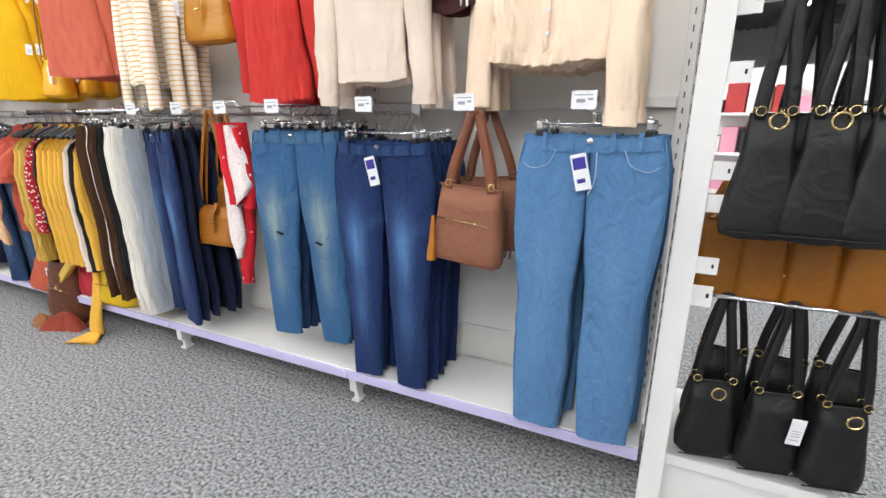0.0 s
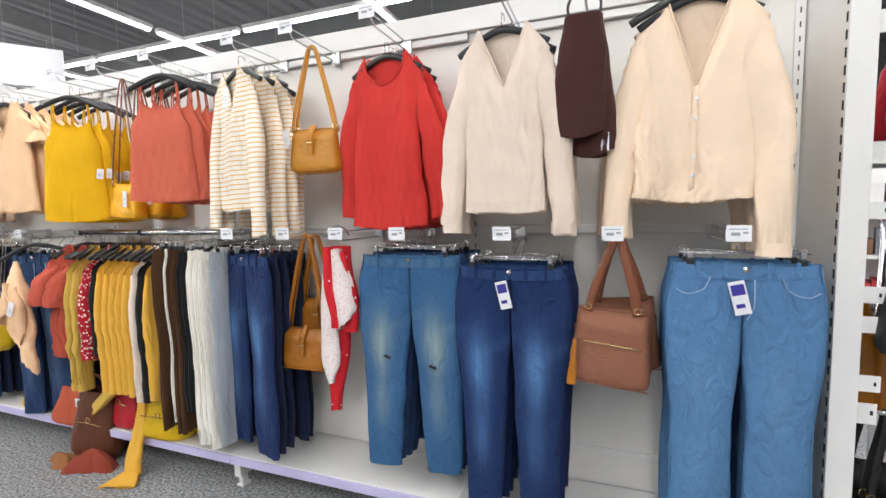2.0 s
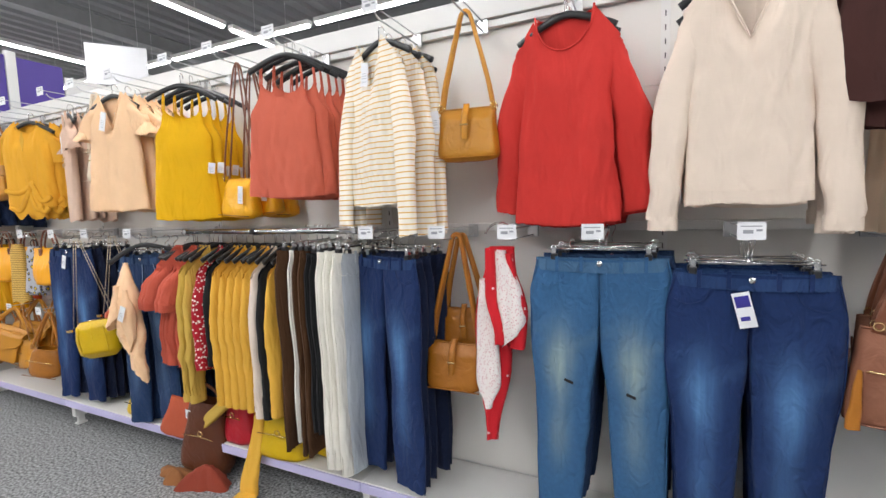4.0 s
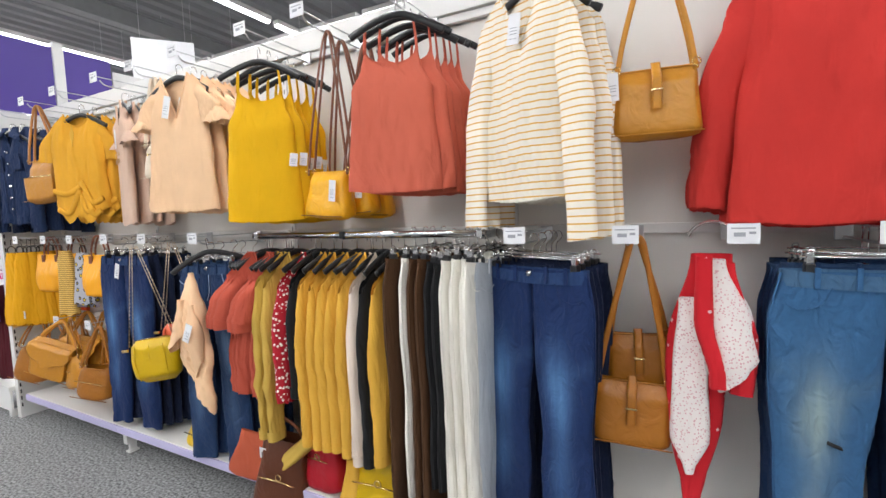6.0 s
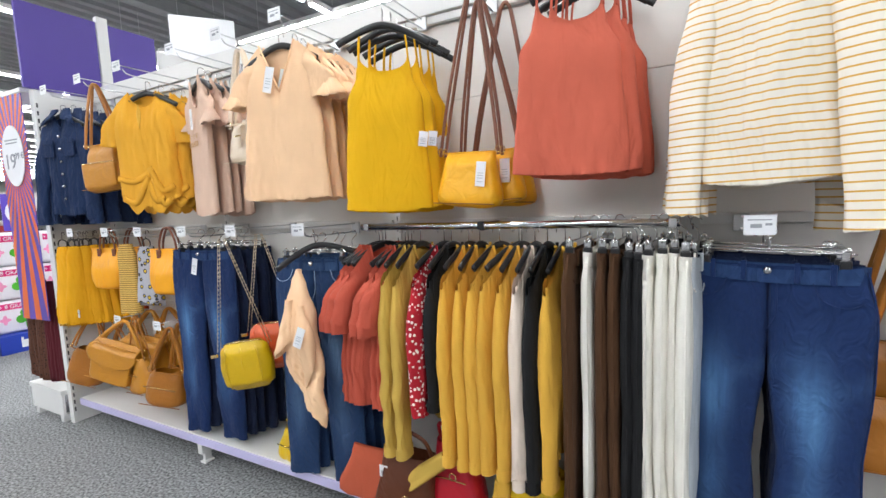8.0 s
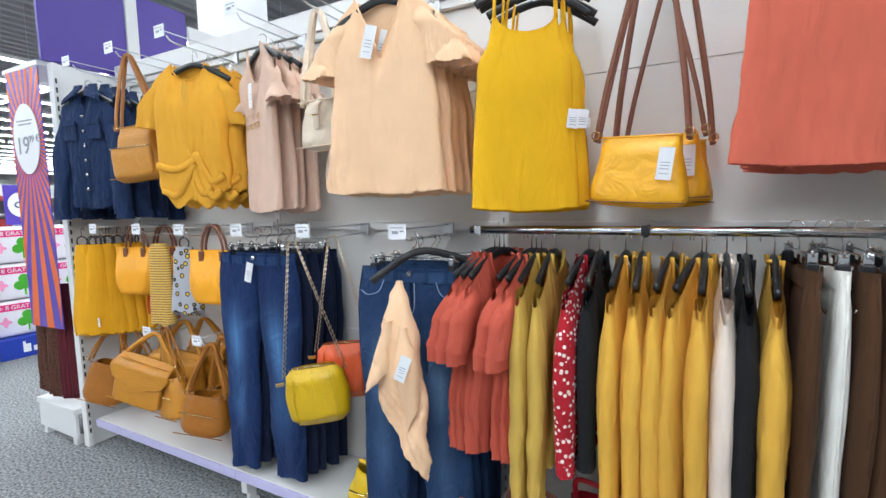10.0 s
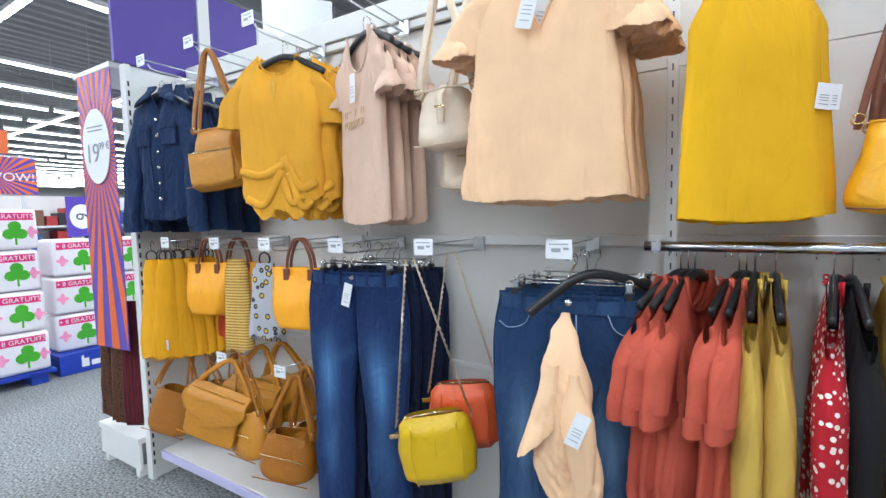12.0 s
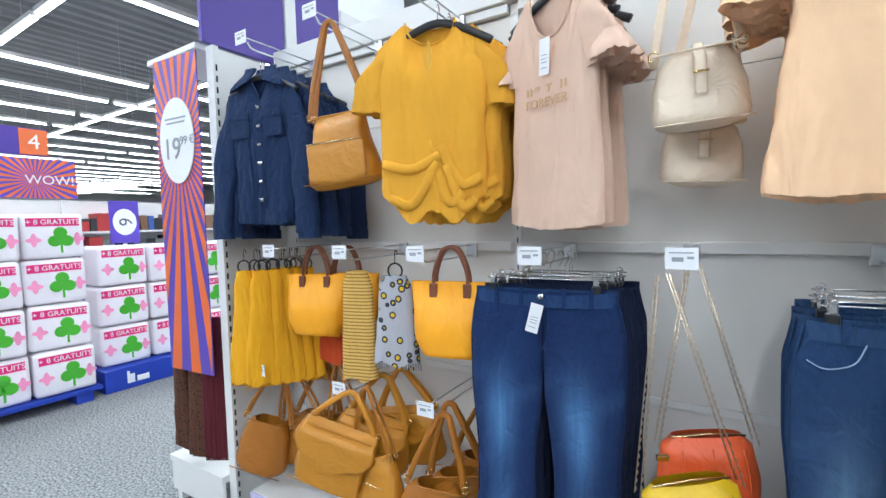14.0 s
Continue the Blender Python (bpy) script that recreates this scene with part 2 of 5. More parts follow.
class Folds:
    """Soft vertical folds: sums of sines, seeded."""

    def __init__(self, seed, freq=22.0, slant=0.6):
        r = random.Random(seed)
        self.w = [(r.uniform(0.5, 1.6) * freq, r.uniform(-1, 1) * slant * 6, r.uniform(0, 6.28), r.uniform(0.4, 1.0)) for _ in range(4)]
        self.w += [(r.uniform(2.0, 4.2) * freq, r.uniform(-1, 1) * slant * 16, r.uniform(0, 6.28), r.uniform(0.14, 0.30)) for _ in range(6)]
        self.w += [(r.uniform(0.4, 1.4) * freq, r.uniform(-1, 1) * slant * 40, r.uniform(0, 6.28), r.uniform(0.05, 0.13)) for _ in range(4)]
        self.p = r.uniform(0, 6.28)

    def __call__(self, x, z):
        k = 0.65 + 0.5 * math.sin(7.0 * x + 5.0 * z + self.p)
        q = 0.0
        for f, g, p, a in self.w:
            w = math.sin(f * x + g * z + p + 0.8 * math.sin(3.1 * z + p))
            q += a * (1.0 - 2.0 * abs(w) ** 0.8 if a < 0.3 else w)
        return q * k / 2.4


def shell(a, b, top, hem, cx=lambda v: 0.0, cy=lambda v: 0.0, nu=20, nv=18, fold=0.0, seed=0, freq=22.0, edge=4, slant=0.6, fold_top=0.15, wear=None):
    """Cloth hanging as a flat tube: half width a(v), half depth b(v), top and hem heights by (u, side)."""
    fo = Folds(seed, freq, slant)
    V, F, W = [], [], []
    n = 2 * nu
    for i in range(nv + 1):
        v = i / nv
        A, B = a(v), b(v)
        for j in range(n):
            side = -1 if j < nu else 1
            u = -1 + 2 * j / nu if j < nu else 1 - 2 * (j - nu) / nu
            uu = math.sin(u * math.pi / 2) * 0.35 + u * 0.65
            z = top(uu, side) * (1 - v) + hem(uu, side) * v
            x = cx(v) + A * uu
            z += fold * 0.55 * v ** 4 * fo(x * 0.8 + side, 0.3)
            y = cy(v) + side * B * max(0.0, 1 - abs(uu) ** edge) ** 0.5
            amp = fold * (fold_top + (1 - fold_top) * v ** 0.8)
            y += amp * fo(x, z) * (0.65 if side > 0 else 1.0)
            x += amp * 0.5 * fo(z * 0.7 + side, x)
            V.append((x, y, z))
            if wear:
                W.append(wear(uu, v, side))
    for i in range(nv):
        for j in range(n):
            q, r = i * n, (i + 1) * n
            F.append((q + j, r + j, r + (j + 1) % n, q + (j + 1) % n))
    return ((V, F), W) if wear else (V, F)


def lerp(tab):
    """A smooth function through (v, value) pairs."""
    def f(v):
        if v <= tab[0][0]:
            return tab[0][1]
        for (p, a), (q, b) in zip(tab, tab[1:]):
            if v <= q:
                t = (v - p) / (q - p)
                t = t * t * (3 - 2 * t)
                return a + (b - a) * t
        return tab[-1][1]
    return f


def text_geo(s, size, depth=0.0008):
    """Lettering as a mesh in the xz plane, facing -y, centred."""
    c = bpy.data.curves.new("t", "FONT")
    c.body, c.size, c.align_x, c.align_y, c.extrude = s, size, "CENTER", "CENTER", depth
    o = bpy.data.objects.new("t", c)
    scene.collection.objects.link(o)
    me = bpy.data.meshes.new_from_object(o.evaluated_get(bpy.context.evaluated_depsgraph_get()))
    g = [(v.co.x, -v.co.z, v.co.y) for v in me.vertices], [tuple(p.vertices) for p in me.polygons]
    bpy.data.objects.remove(o)
    bpy.data.meshes.remove(me)
    return g


def struct(name, geo, material, label, category, smooth=False):
    o = part(name, geo, material, None, "", smooth)
    return tagged(o, label, category, "", "structure")

# ---- structure ----
WALL_Y, FRONT_Y, BASE_Y = 1.68, 1.335, 1.345
XR, XL, BAY = 0.03, -6.13, 1.21
struct("floor", box(-45, 14, -12, 26, -0.1, 0.0), carpet_mat(), "dark grey speckled loop carpet floor", "floor")
# Assumed walls, added to close the store and kept white to bounce light.
struct("wall_south", box(-45, 14, -12.2, -12, 0, 5.2), WHITE, "added plain white wall, out of view, to bounce light", "wall")
struct("wall_east", box(14, 14.2, -12.2, 26, 0, 5.2), WHITE, "added plain white wall, out of view, to bounce light", "wall")
struct("wall_west", box(-45.2, -45, -12.2, 26, 0, 5.2), WHITE, "added plain white wall far off, to bounce light", "wall")
struct("wall_north", box(-45.2, 14.2, 26, 26.2, 0, 5.2), WHITE, "added plain white wall far off, to bounce light", "wall")


def deck():
    """Corrugated roof deck in one mesh."""
    V, F = [], []
    x, k = -45.0, 0
    prof = [(0, 0), (0.12, 0), (0.16, 0.06), (0.28, 0.06), (0.32, 0)]
    xs = []
    while x < 14:
        for dx, dz in prof[:-1]:
            xs.append((x + dx, dz))
        x += 0.32
    for px, dz in xs:
        V += [(px, -12, 5.0 + dz), (px, 26, 5.0 + dz)]
    for i in range(len(xs) - 1):
        F.append((2 * i, 2 * i + 1, 2 * i + 3, 2 * i + 2))
    return join((V, F), box(-45, 14, -12, 26, 5.2, 5.25))


struct("ceiling", deck(), DECK, "grey corrugated steel roof deck", "ceiling")
for y in (-6.0, 0.5, 7.0, 13.0, 19.0):
    g = join(box(-45, 14, y - 0.09, y + 0.09, 4.55, 4.58), box(-45, 14, y - 0.015, y + 0.015, 4.58, 4.97), box(-45, 14, y - 0.09, y + 0.09, 4.97, 5.0))
    tagged(part("roof_beam", g, STEEL, None, "", False), "grey painted steel roof beam under the deck", "beam", "roof beams", "structure")
for x in (-2.0, -9.0, -16.0, -23.0, -30.0):
    g = join(box(x - 0.09, x + 0.09, -12, 26, 4.28, 4.31), box(x - 0.015, x + 0.015, -12, 26, 4.31, 4.52), box(x - 0.09, x + 0.09, -12, 26, 4.52, 4.55))
    tagged(part("roof_beam", g, STEEL, None, "", False), "grey painted steel roof beam under the deck", "beam", "roof beams", "structure")


def batten(x, y, ln, along):
    """One lit tube batten on two wires."""
    t = thing("ceiling_light", pose(x, y, LAMP_Z, 0, 0, 0 if along == "y" else 90), "white linear ceiling light, lit, hung on wires", "ceiling light", "ceiling light lines")
    part("housing", box(-0.05, 0.05, -ln / 2, ln / 2, 0.0, 0.06, 0.008), WHITE, t, "", False)
    part("tube", sweep([(0, -ln / 2 + 0.02, -0.012), (0, ln / 2 - 0.02, -0.012)], 0.035, 0.02, 8, up=(0, 0, 1)), TUBE, t, "glowing diffuser")
    for s in (-0.35, 0.35):
        part("wire", sweep([(0, s * ln, 0.06), (0, s * ln, 1.0)], 0.003, n=5), ZINC, t)


for i in range(14):
    x = 3.0 - 3.2 * i
    for y in (-6.6, -3.6, -0.6, 2.4, 5.4, 8.4, 11.4, 14.4):
        batten(x, y + 0.5, 2.9, "y")
for i in range(9):
    for y in (-3.1, -0.1, 2.9, 5.9, 8.9, 11.9):
        batten(-14.6 - 3.2 * i, y, 2.9, "y")
for k in range(8):
    batten(-1.0 - 3.0 * k, 4.87, 2.9, "x")
for k in range(9):
    batten(-9.6 - 3.0 * k, 2.25, 2.9, "x")
# Invented battens to carry the fill row behind the camera.
for k in range(6):
    batten(1.0 - 3.0 * k, -2.2, 2.9, "x")

# back panels of the shelving, one board a bay and tier
backs = struct("wall_rack_back", box(XL, XR, WALL_Y + 0.012, WALL_Y + 0.05, 0.0, 2.25), WHITE, "white steel back of the wall rack", "wall")
for i in range(5):
    x1 = 0.02 - BAY * i
    x0 = x1 - BAY
    for z0, z1 in ((0.205, 0.84), (0.84, 1.335), (1.335, 1.85), (1.85, 2.165)):
        part("back_panel", box(x0 + 0.016, x1 - 0.016, WALL_Y, WALL_Y + 0.01, z0 + 0.0015, z1 - 0.0015), BACK, backs, "", False)
    zs = 0.36 if i in (0,) else 0.83
    part("ledge", box(x0 + 0.02, x1 - 0.02, WALL_Y - 0.012, WALL_Y - 0.001, zs - 0.012, zs + 0.012, 0.003), WHITE, backs, "", False)
    part("cross_rail", box(x0 + 0.02, x1 - 0.02, WALL_Y - 0.024, WALL_Y - 0.001, 1.31, 1.345, 0.003), WHITE, backs, "", False)
    part("top_cross_rail", box(x0 + 0.02, x1 - 0.02, WALL_Y - 0.024, WALL_Y - 0.001, 2.17, 2.20, 0.003), WHITE, backs, "", False)
part("header", box(XL + 0.02, XR, WALL_Y - 0.035, WALL_Y + 0.03, 2.205, 2.30, 0.004), WHITE, backs, "white header board", False)
thin_me = None
SLOT = mat("shallow_grey_slot", (0.10, 0.10, 0.10), rough=0.8)
for i in range(6):
    x = 0.02 - BAY * i
    up = part("upright", box(x - 0.015, x + 0.015, WALL_Y - 0.006, WALL_Y + 0.011, 0.2, 2.2), WHITE, backs, "slotted white upright", False)
    for k in range(38):
        if thin_me is None:
            o = part("slot", box(-0.0022, 0.0022, -0.0012, 0.0012, -0.010, 0.010), SLOT, up, "", False)
            thin_me = o.data
        else:
            o = new("slot", thin_me)
            o.parent = up
        o.matrix_basis = pose(x, WALL_Y - 0.0065, 0.25 + 0.05 * k)

# base shelf, bay by bay
for i in range(5):
    x1 = 0.02 - BAY * i
    b = thing("base_shelf", pose(x1 - BAY / 2, 0, 0), "white steel base shelf with a lilac price strip", "shelf", "base shelves of the rack")
    h = BAY / 2
    part("deck_plate", box(-h + 0.001, h - 0.001, BASE_Y + 0.004, WALL_Y - 0.001, 0.165, 0.2, 0.003), WHITE, b, "", False)
    part("price_strip", box(-h + 0.002, h - 0.002, BASE_Y - 0.008, BASE_Y + 0.003, 0.155, 0.197, 0.003), LILAC, b, "lilac plastic price strip", False)
    for s in ((-h,) if i < 4 else ()) :
        part("foot", join(box(s - 0.02, s + 0.02, 1.38, WALL_Y, 0.06, 0.164, 0.003), box(s - 0.012, s + 0.012, 1.40, 1.44, 0.0, 0.06, 0.004), box(s - 0.022, s + 0.022, 1.39, 1.45, 0.0, 0.012, 0.004)), WHITE, b, "", False)


# end panels with slotted posts
def end_panel(x0, x1, inner, label):
    t = thing("end_panel", pose(0, 0, 0), label, "panel", "", "structure")
    part("sheet", box(x0 + 0.012, x1 - 0.012, FRONT_Y + 0.03, WALL_Y + 0.1, 0.0, 2.24), WHITE, t, "", False)
    po = part("post", box(x0, x1, FRONT_Y, FRONT_Y + 0.028, 0.0, 2.25, 0.003), WHITE, t, "slotted white post", False)
    pr = part("rear_post", box(x0, x1, WALL_Y + 0.1, WALL_Y + 0.13, 0.0, 2.25, 0.003), WHITE, t, "", False)
    xs = inner
    slot_me = None
    for k in range(42):
        if slot_me is None:
            o = part("slot", box(-0.004, 0.004, -0.0012, 0.0012, -0.014, 0.014), DARK, po, "", False)
            slot_me = o.data
        else:
            o = new("slot", slot_me)
            o.parent = po
        o.matrix_basis = pose(xs, FRONT_Y + 0.014, 0.1 + 0.05 * k, 0, 0, 90)
    return t


end_panel(XL - 0.055, XL, XL + 0.0006, "white steel end panel with slotted front post")
end_panel(XR, XR + 0.07, XR - 0.0006, "white steel end panel with slotted front post")

# purple header boards over the end of the rack
pb = thing("header_sign", pose(-6.16, 0, 0), "purple header boards on white posts over the rack end", "sign", "", "structure")
part("board", box(-0.012, 0.012, 1.30, 1.75, 2.26, 2.80), PURPLE, pb, "", False)
part("board", box(-0.012, 0.012, 1.83, 2.16, 2.26, 2.80), PURPLE, pb, "", False)
part("post", box(-0.022, 0.022, 1.755, 1.825, 0, 2.84, 0.003), WHITE, pb, "", False)
part("board", box(-0.01, 0.01, 2.18, 2.52, 2.26, 2.72), WHITE, pb, "white board", False)
hs = thing("hanging_sign", pose(-6.5, 2.85, 3.05, 0, 0, 50), "white sheet sign hung from the ceiling on wires", "sign")
part("sheet", box(-0.28, 0.28, -0.004, 0.004, -0.2, 0.22), PAPER, hs, "", False)
for s in (-0.2, 0.2):
    part("wire", sweep([(s, 0, 0.22), (s, 0, 1.9)], 0.002, n=5), ZINC, hs)

# ---- fittings ----


def hook(x, z, tip=1.27, text=True):
    """A double display hook: carrying bar and label bar with its ticket."""
    t = thing("display_hook", pose(x, 0, z), "zinc wire display hook with a white price ticket", "hook", "display hooks on the rack")
    part("bracket", box(-0.022, 0.022, WALL_Y - 0.036, WALL_Y - 0.0245, -0.045, 0.012, 0.003), ZINC, t, "", False)
    part("carrying_bar", sweep([(0, WALL_Y - 0.03, -0.035), (0, tip + 0.07, -0.035), (0, tip + 0.045, -0.03), (0, tip + 0.03, -0.012)], 0.0035, n=7, up=(1, 0, 0)), ZINC, t)
    part("label_bar", sweep([(0, WALL_Y - 0.03, 0.004), (0, tip + 0.004, 0.004)], 0.0026, n=6, up=(1, 0, 0)), ZINC, t)
    c = part("price_ticket", box(-0.034, 0.034, tip - 0.0015, tip + 0.0015, -0.028, 0.022), PAPER, t, "white price ticket", False)
    part("print", join(box(-0.02, 0.004, tip - 0.0022, tip - 0.0016, -0.010, 0.0), box(0.011, 0.025, tip - 0.0022, tip - 0.0016, -0.004, 0.002), box(-0.026, 0.024, tip - 0.0022, tip - 0.0016, 0.009, 0.012)), GREYP, c, "", False)
    return t


lower = [-0.24, -0.60, -0.975, -1.397, -1.68, -1.949, -2.264, -3.837, -4.255, -4.62, -5.0, -5.33, -5.72]
upper = [-0.38, -0.70, -0.98, -1.5, -1.885, -2.2, -2.72, -3.10, -3.42, -3.88, -4.24, -4.57, -5.03, -5.43, -5.83]
h0 = hook(lower[0], 1.33)
for x in lower[1:]:
    copy_thing(h0, pose(x, 0, 1.33))
for x in upper:
    copy_thing(h0, pose(x, 0, 2.19))
for x in (-5.02, -5.42, -5.90):
    copy_thing(h0, pose(x, 0.06, 0.80))

rail = thing("hanging_rail", pose(0, 0, 0), "chrome oval hanging rail across one bay", "rail")
part("tube", sweep([(-3.66, 1.47, 1.325), (-2.44, 1.47, 1.325)], 0.014, 0.011, 12), CHROME, rail)
for x in (-3.63, -3.1, -2.46):
    part("bracket", join(box(x - 0.006, x + 0.006, 1.47, WALL_Y - 0.025, 1.305, 1.335, 0.002), box(x - 0.012, x + 0.012, 1.455, 1.485, 1.31, 1.34, 0.003)), BLACKP if x == -3.1 else CHROME, rail, "", False)


def hanger_geo(half, drop, hookr=0.018, rise=0.05):
    arms = sweep(smooth_path([(-half, 0, -drop), (-half * 0.8, 0, -drop * 0.72), (-half * 0.35, 0, -drop * 0.2), (0, 0, 0.0), (half * 0.35, 0, -drop * 0.2), (half * 0.8, 0, -drop * 0.72), (half, 0, -drop)], 4), 0.008, 0.013, 8, up=(0, 0, 1))
    return arms


def hook_geo(rise=0.065, r=0.016):
    pts = [(0, 0, 0.0), (0, 0, rise - r)] + [(r * (1 - math.cos(radians(a))) - 0.0, 0, rise - r + r * math.sin(radians(a))) for a in range(20, 220, 20)]
    return sweep([(x - 0.0, y, z) for x, y, z in pts], 0.0018, n=6)


def hanger(m, half=0.172, drop=0.07, label="black plastic clothes hanger with a metal hook"):
    t = thing("hanger", m, label, "hanger", "clothes hangers")
    part("shoulder_bar", hanger_geo(half, drop), BLACKP, t)
    part("hook", moved(hook_geo(), pose(0, 0, 0, 0, 0, 90)), CHROME, t)
    return t


HANGER = hanger(pose(-0.38, 1.335, 2.085))


def hang(m, half=0.2):
    o = copy_thing(HANGER, m)
    return o


def clip_hanger(m, half=0.15):
    t = thing("clip_hanger", m, "chrome trouser hanger with black clips", "hanger", "trouser hangers")
    part("bar", sweep([(-half - 0.02, 0, 0.028), (half + 0.02, 0, 0.028)], 0.0025, n=7), CHROME, t)
    part("hook", moved(sweep(smooth_path([(0, 0, 0.028), (0, 0, 0.055), (0.012, 0, 0.068), (0.026, 0, 0.082), (0.02, 0, 0.10), (0.002, 0, 0.103), (-0.008, 0, 0.092)], 4), 0.0018, n=6), pose(0, 0, 0, 0, 0, 70)), CHROME, t)
    for s in (-half, half):
        c = part("clip", box(s - 0.011, s + 0.011, -0.013, 0.013, -0.018, 0.012, 0.004), BLACKP, t, "black rubber clip", False)
        part("spring", join(box(s - 0.008, s + 0.008, -0.010, 0.010, 0.012, 0.036, 0.003), sweep(ring_pts(s, 0, 0.034, 0.009, 10), 0.002, n=5, closed=True)), CHROME, c, "chrome spring", False)
    return t


CLIP = clip_hanger(pose(-0.24, 1.30, 1.262))
CLIPS_DONE = [0]


def clips(m):
    CLIPS_DONE[0] += 1
    if CLIPS_DONE[0] == 1:
        CLIP.matrix_basis = m
        return CLIP
    return copy_thing(CLIP, m)


def card_tag(parent, x, y, z, tilt=0.0, w=0.032, h=0.062, violet=False, name="tag"):
    """A swing ticket with printed bars."""
    m = pose(x, y, z, 0, tilt, 0)
    c = part(name, moved(box(-w / 2, w / 2, -0.0008, 0.0008, -h, 0), m), PAPER, parent, "white card swing ticket", False)
    if violet:
        g = join(box(-w * 0.4, w * 0.4, -0.0016, -0.001, -h * 0.42, -h * 0.1), box(-w * 0.32, w * 0.2, -0.0016, -0.001, -h * 0.8, -h * 0.68))
        part("print", moved(g, m), BLUEP, c, "", False)
    else:
        g = join(*[box(-w * 0.3, w * 0.3, -0.0016, -0.001, -h * q - 0.0018, -h * q) for q in (0.45, 0.55, 0.65, 0.8)])
        part("print", moved(g, m), GREYP, c, "", False)
    return c


# ---- garments ----


def jeans(m, mat_, label, W=0.40, L=1.0, hemw=0.115, seed=1, group="jeans on the rack", wear=0.9, flare=0.0, tag=None, rips=False, stitch=None, splay=0.012):
    """Trousers hung by the waist: two legs, waistband, pockets, loops, button."""
    t = thing("jeans", m, label, "jeans", group)
    rise = 0.27 / L
    q = W / 4
    for s in (-1, 1):
        a = lerp([(0, q), (0.12, q * 1.12), (rise, q * 1.1), (rise + 0.25, q * 0.9), (0.75, hemw * 0.5 + 0.012), (1, hemw / 2 + flare)])
        cx = lerp([(0, s * q * 0.99), (0.12, s * q * 1.1), (rise, s * q * 1.12), (0.6, s * (q * 1.05 + splay)), (1, s * (q * 1.05 + splay * 2))])
        bb = lerp([(0, 0.012), (0.1, 0.02), (rise, 0.024), (0.6, 0.02), (1, 0.018)])

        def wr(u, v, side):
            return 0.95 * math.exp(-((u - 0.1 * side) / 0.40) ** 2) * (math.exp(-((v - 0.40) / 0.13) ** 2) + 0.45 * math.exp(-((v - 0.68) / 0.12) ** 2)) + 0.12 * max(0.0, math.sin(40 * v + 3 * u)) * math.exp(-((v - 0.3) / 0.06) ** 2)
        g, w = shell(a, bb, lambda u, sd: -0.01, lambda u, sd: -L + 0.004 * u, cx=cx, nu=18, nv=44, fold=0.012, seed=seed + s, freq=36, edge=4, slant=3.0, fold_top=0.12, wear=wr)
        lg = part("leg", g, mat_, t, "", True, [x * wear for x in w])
        sx = [(cx(v) + s * a(v) * 0.985, -0.004, -0.01 - (L - 0.01) * v) for v in [i / 14 for i in range(15)]]
        part("side_seam", sweep(sx, 0.0025, 0.004, 5), mat_, lg, "stitched side seam")
        pk = [(s * (W / 2 - 0.004), -0.022, -0.085), (s * (W / 2 - 0.035), -0.026, -0.10), (s * (W / 2 - 0.08), -0.026, -0.085), (s * (W / 2 - 0.10), -0.022, -0.045)]
        part("pocket_edge", sweep(smooth_path(pk, 4), 0.0014, 0.002, 5), stitch or mat_, lg, "stitched pocket edge")
    wb = lambda z0, z1, grow: shell(lambda v: W / 2 + grow, lambda v: 0.016 + grow, lambda u, sd: z0 - 0.016 * (1 - u * u) * (1 if sd < 0 else 0.3), lambda u, sd: z1 - 0.010 * (1 - u * u) * (1 if sd < 0 else 0.3), nu=14, nv=3, edge=6, fold=0.003, seed=seed, freq=12)
    g = wb(0.0, -0.042, 0.003)
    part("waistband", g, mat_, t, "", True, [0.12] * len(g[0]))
    for x in (-W * 0.33, -W * 0.14, W * 0.16, W * 0.34):
        part("belt_loop", box(x - 0.006, x + 0.006, -0.025, -0.019, -0.048, 0.004, 0.002), mat_, t, "", False)
    part("button", sweep([(0.0, -0.027, -0.02), (0.0, -0.02, -0.02)], 0.009, n=12, up=(0, 0, 1)), CHROME, t, "metal button")
    part("fly", sweep(smooth_path([(0.022, -0.03, -0.05), (0.022, -0.033, -0.13), (0.004, -0.032, -0.175)], 5), 0.0018, 0.002, 5), stitch or mat_, t, "stitched fly")
    if tag == "violet":
        card_tag(t, -0.03, -0.036, -0.055, -14, 0.045, 0.105, True)
    elif tag:
        card_tag(t, -0.005, -0.036, -0.04, 14, 0.036, 0.085)
    if rips:
        for s, z in ((-1, -0.43), (1, -0.46)):
            part("rip", sweep(smooth_path([(s * 0.1 - 0.013, -0.030, z + 0.004), (s * 0.1, -0.034, z), (s * 0.1 + 0.013, -0.030, z - 0.006)], 4), 0.004, 0.009, 8), DARK, t, "frayed dark rip")
    return t


def jeans_row(x, y0, z, n, step, first, later_label, mats, seed, W=0.40, L=1.0, rz=0.0, jitter=0.012, **kw):
    """A hook full of the same trousers, one behind the other."""
    r = random.Random(seed)
    a = jeans(pose(x, y0, z, 0, 0, rz), mats[0], first, W, L, seed=seed, **kw)
    clips(pose(x, y0, z, 0, 0, rz))
    kw.pop("tag", None)
    kw.pop("rips", None)
    b = None
    for i in range(1, n):
        m = pose(x + r.uniform(-jitter, jitter) + i * 0.004, y0 + step * i, z + r.uniform(-0.01, 0.006), 0, r.uniform(-1, 1), rz + r.uniform(-5, 5))
        if b is None:
            b = jeans(m, mats[-1], later_label, W, L, seed=seed + 7, **kw)
        else:
            copy_thing(b, m)
        clips(m)
    return a


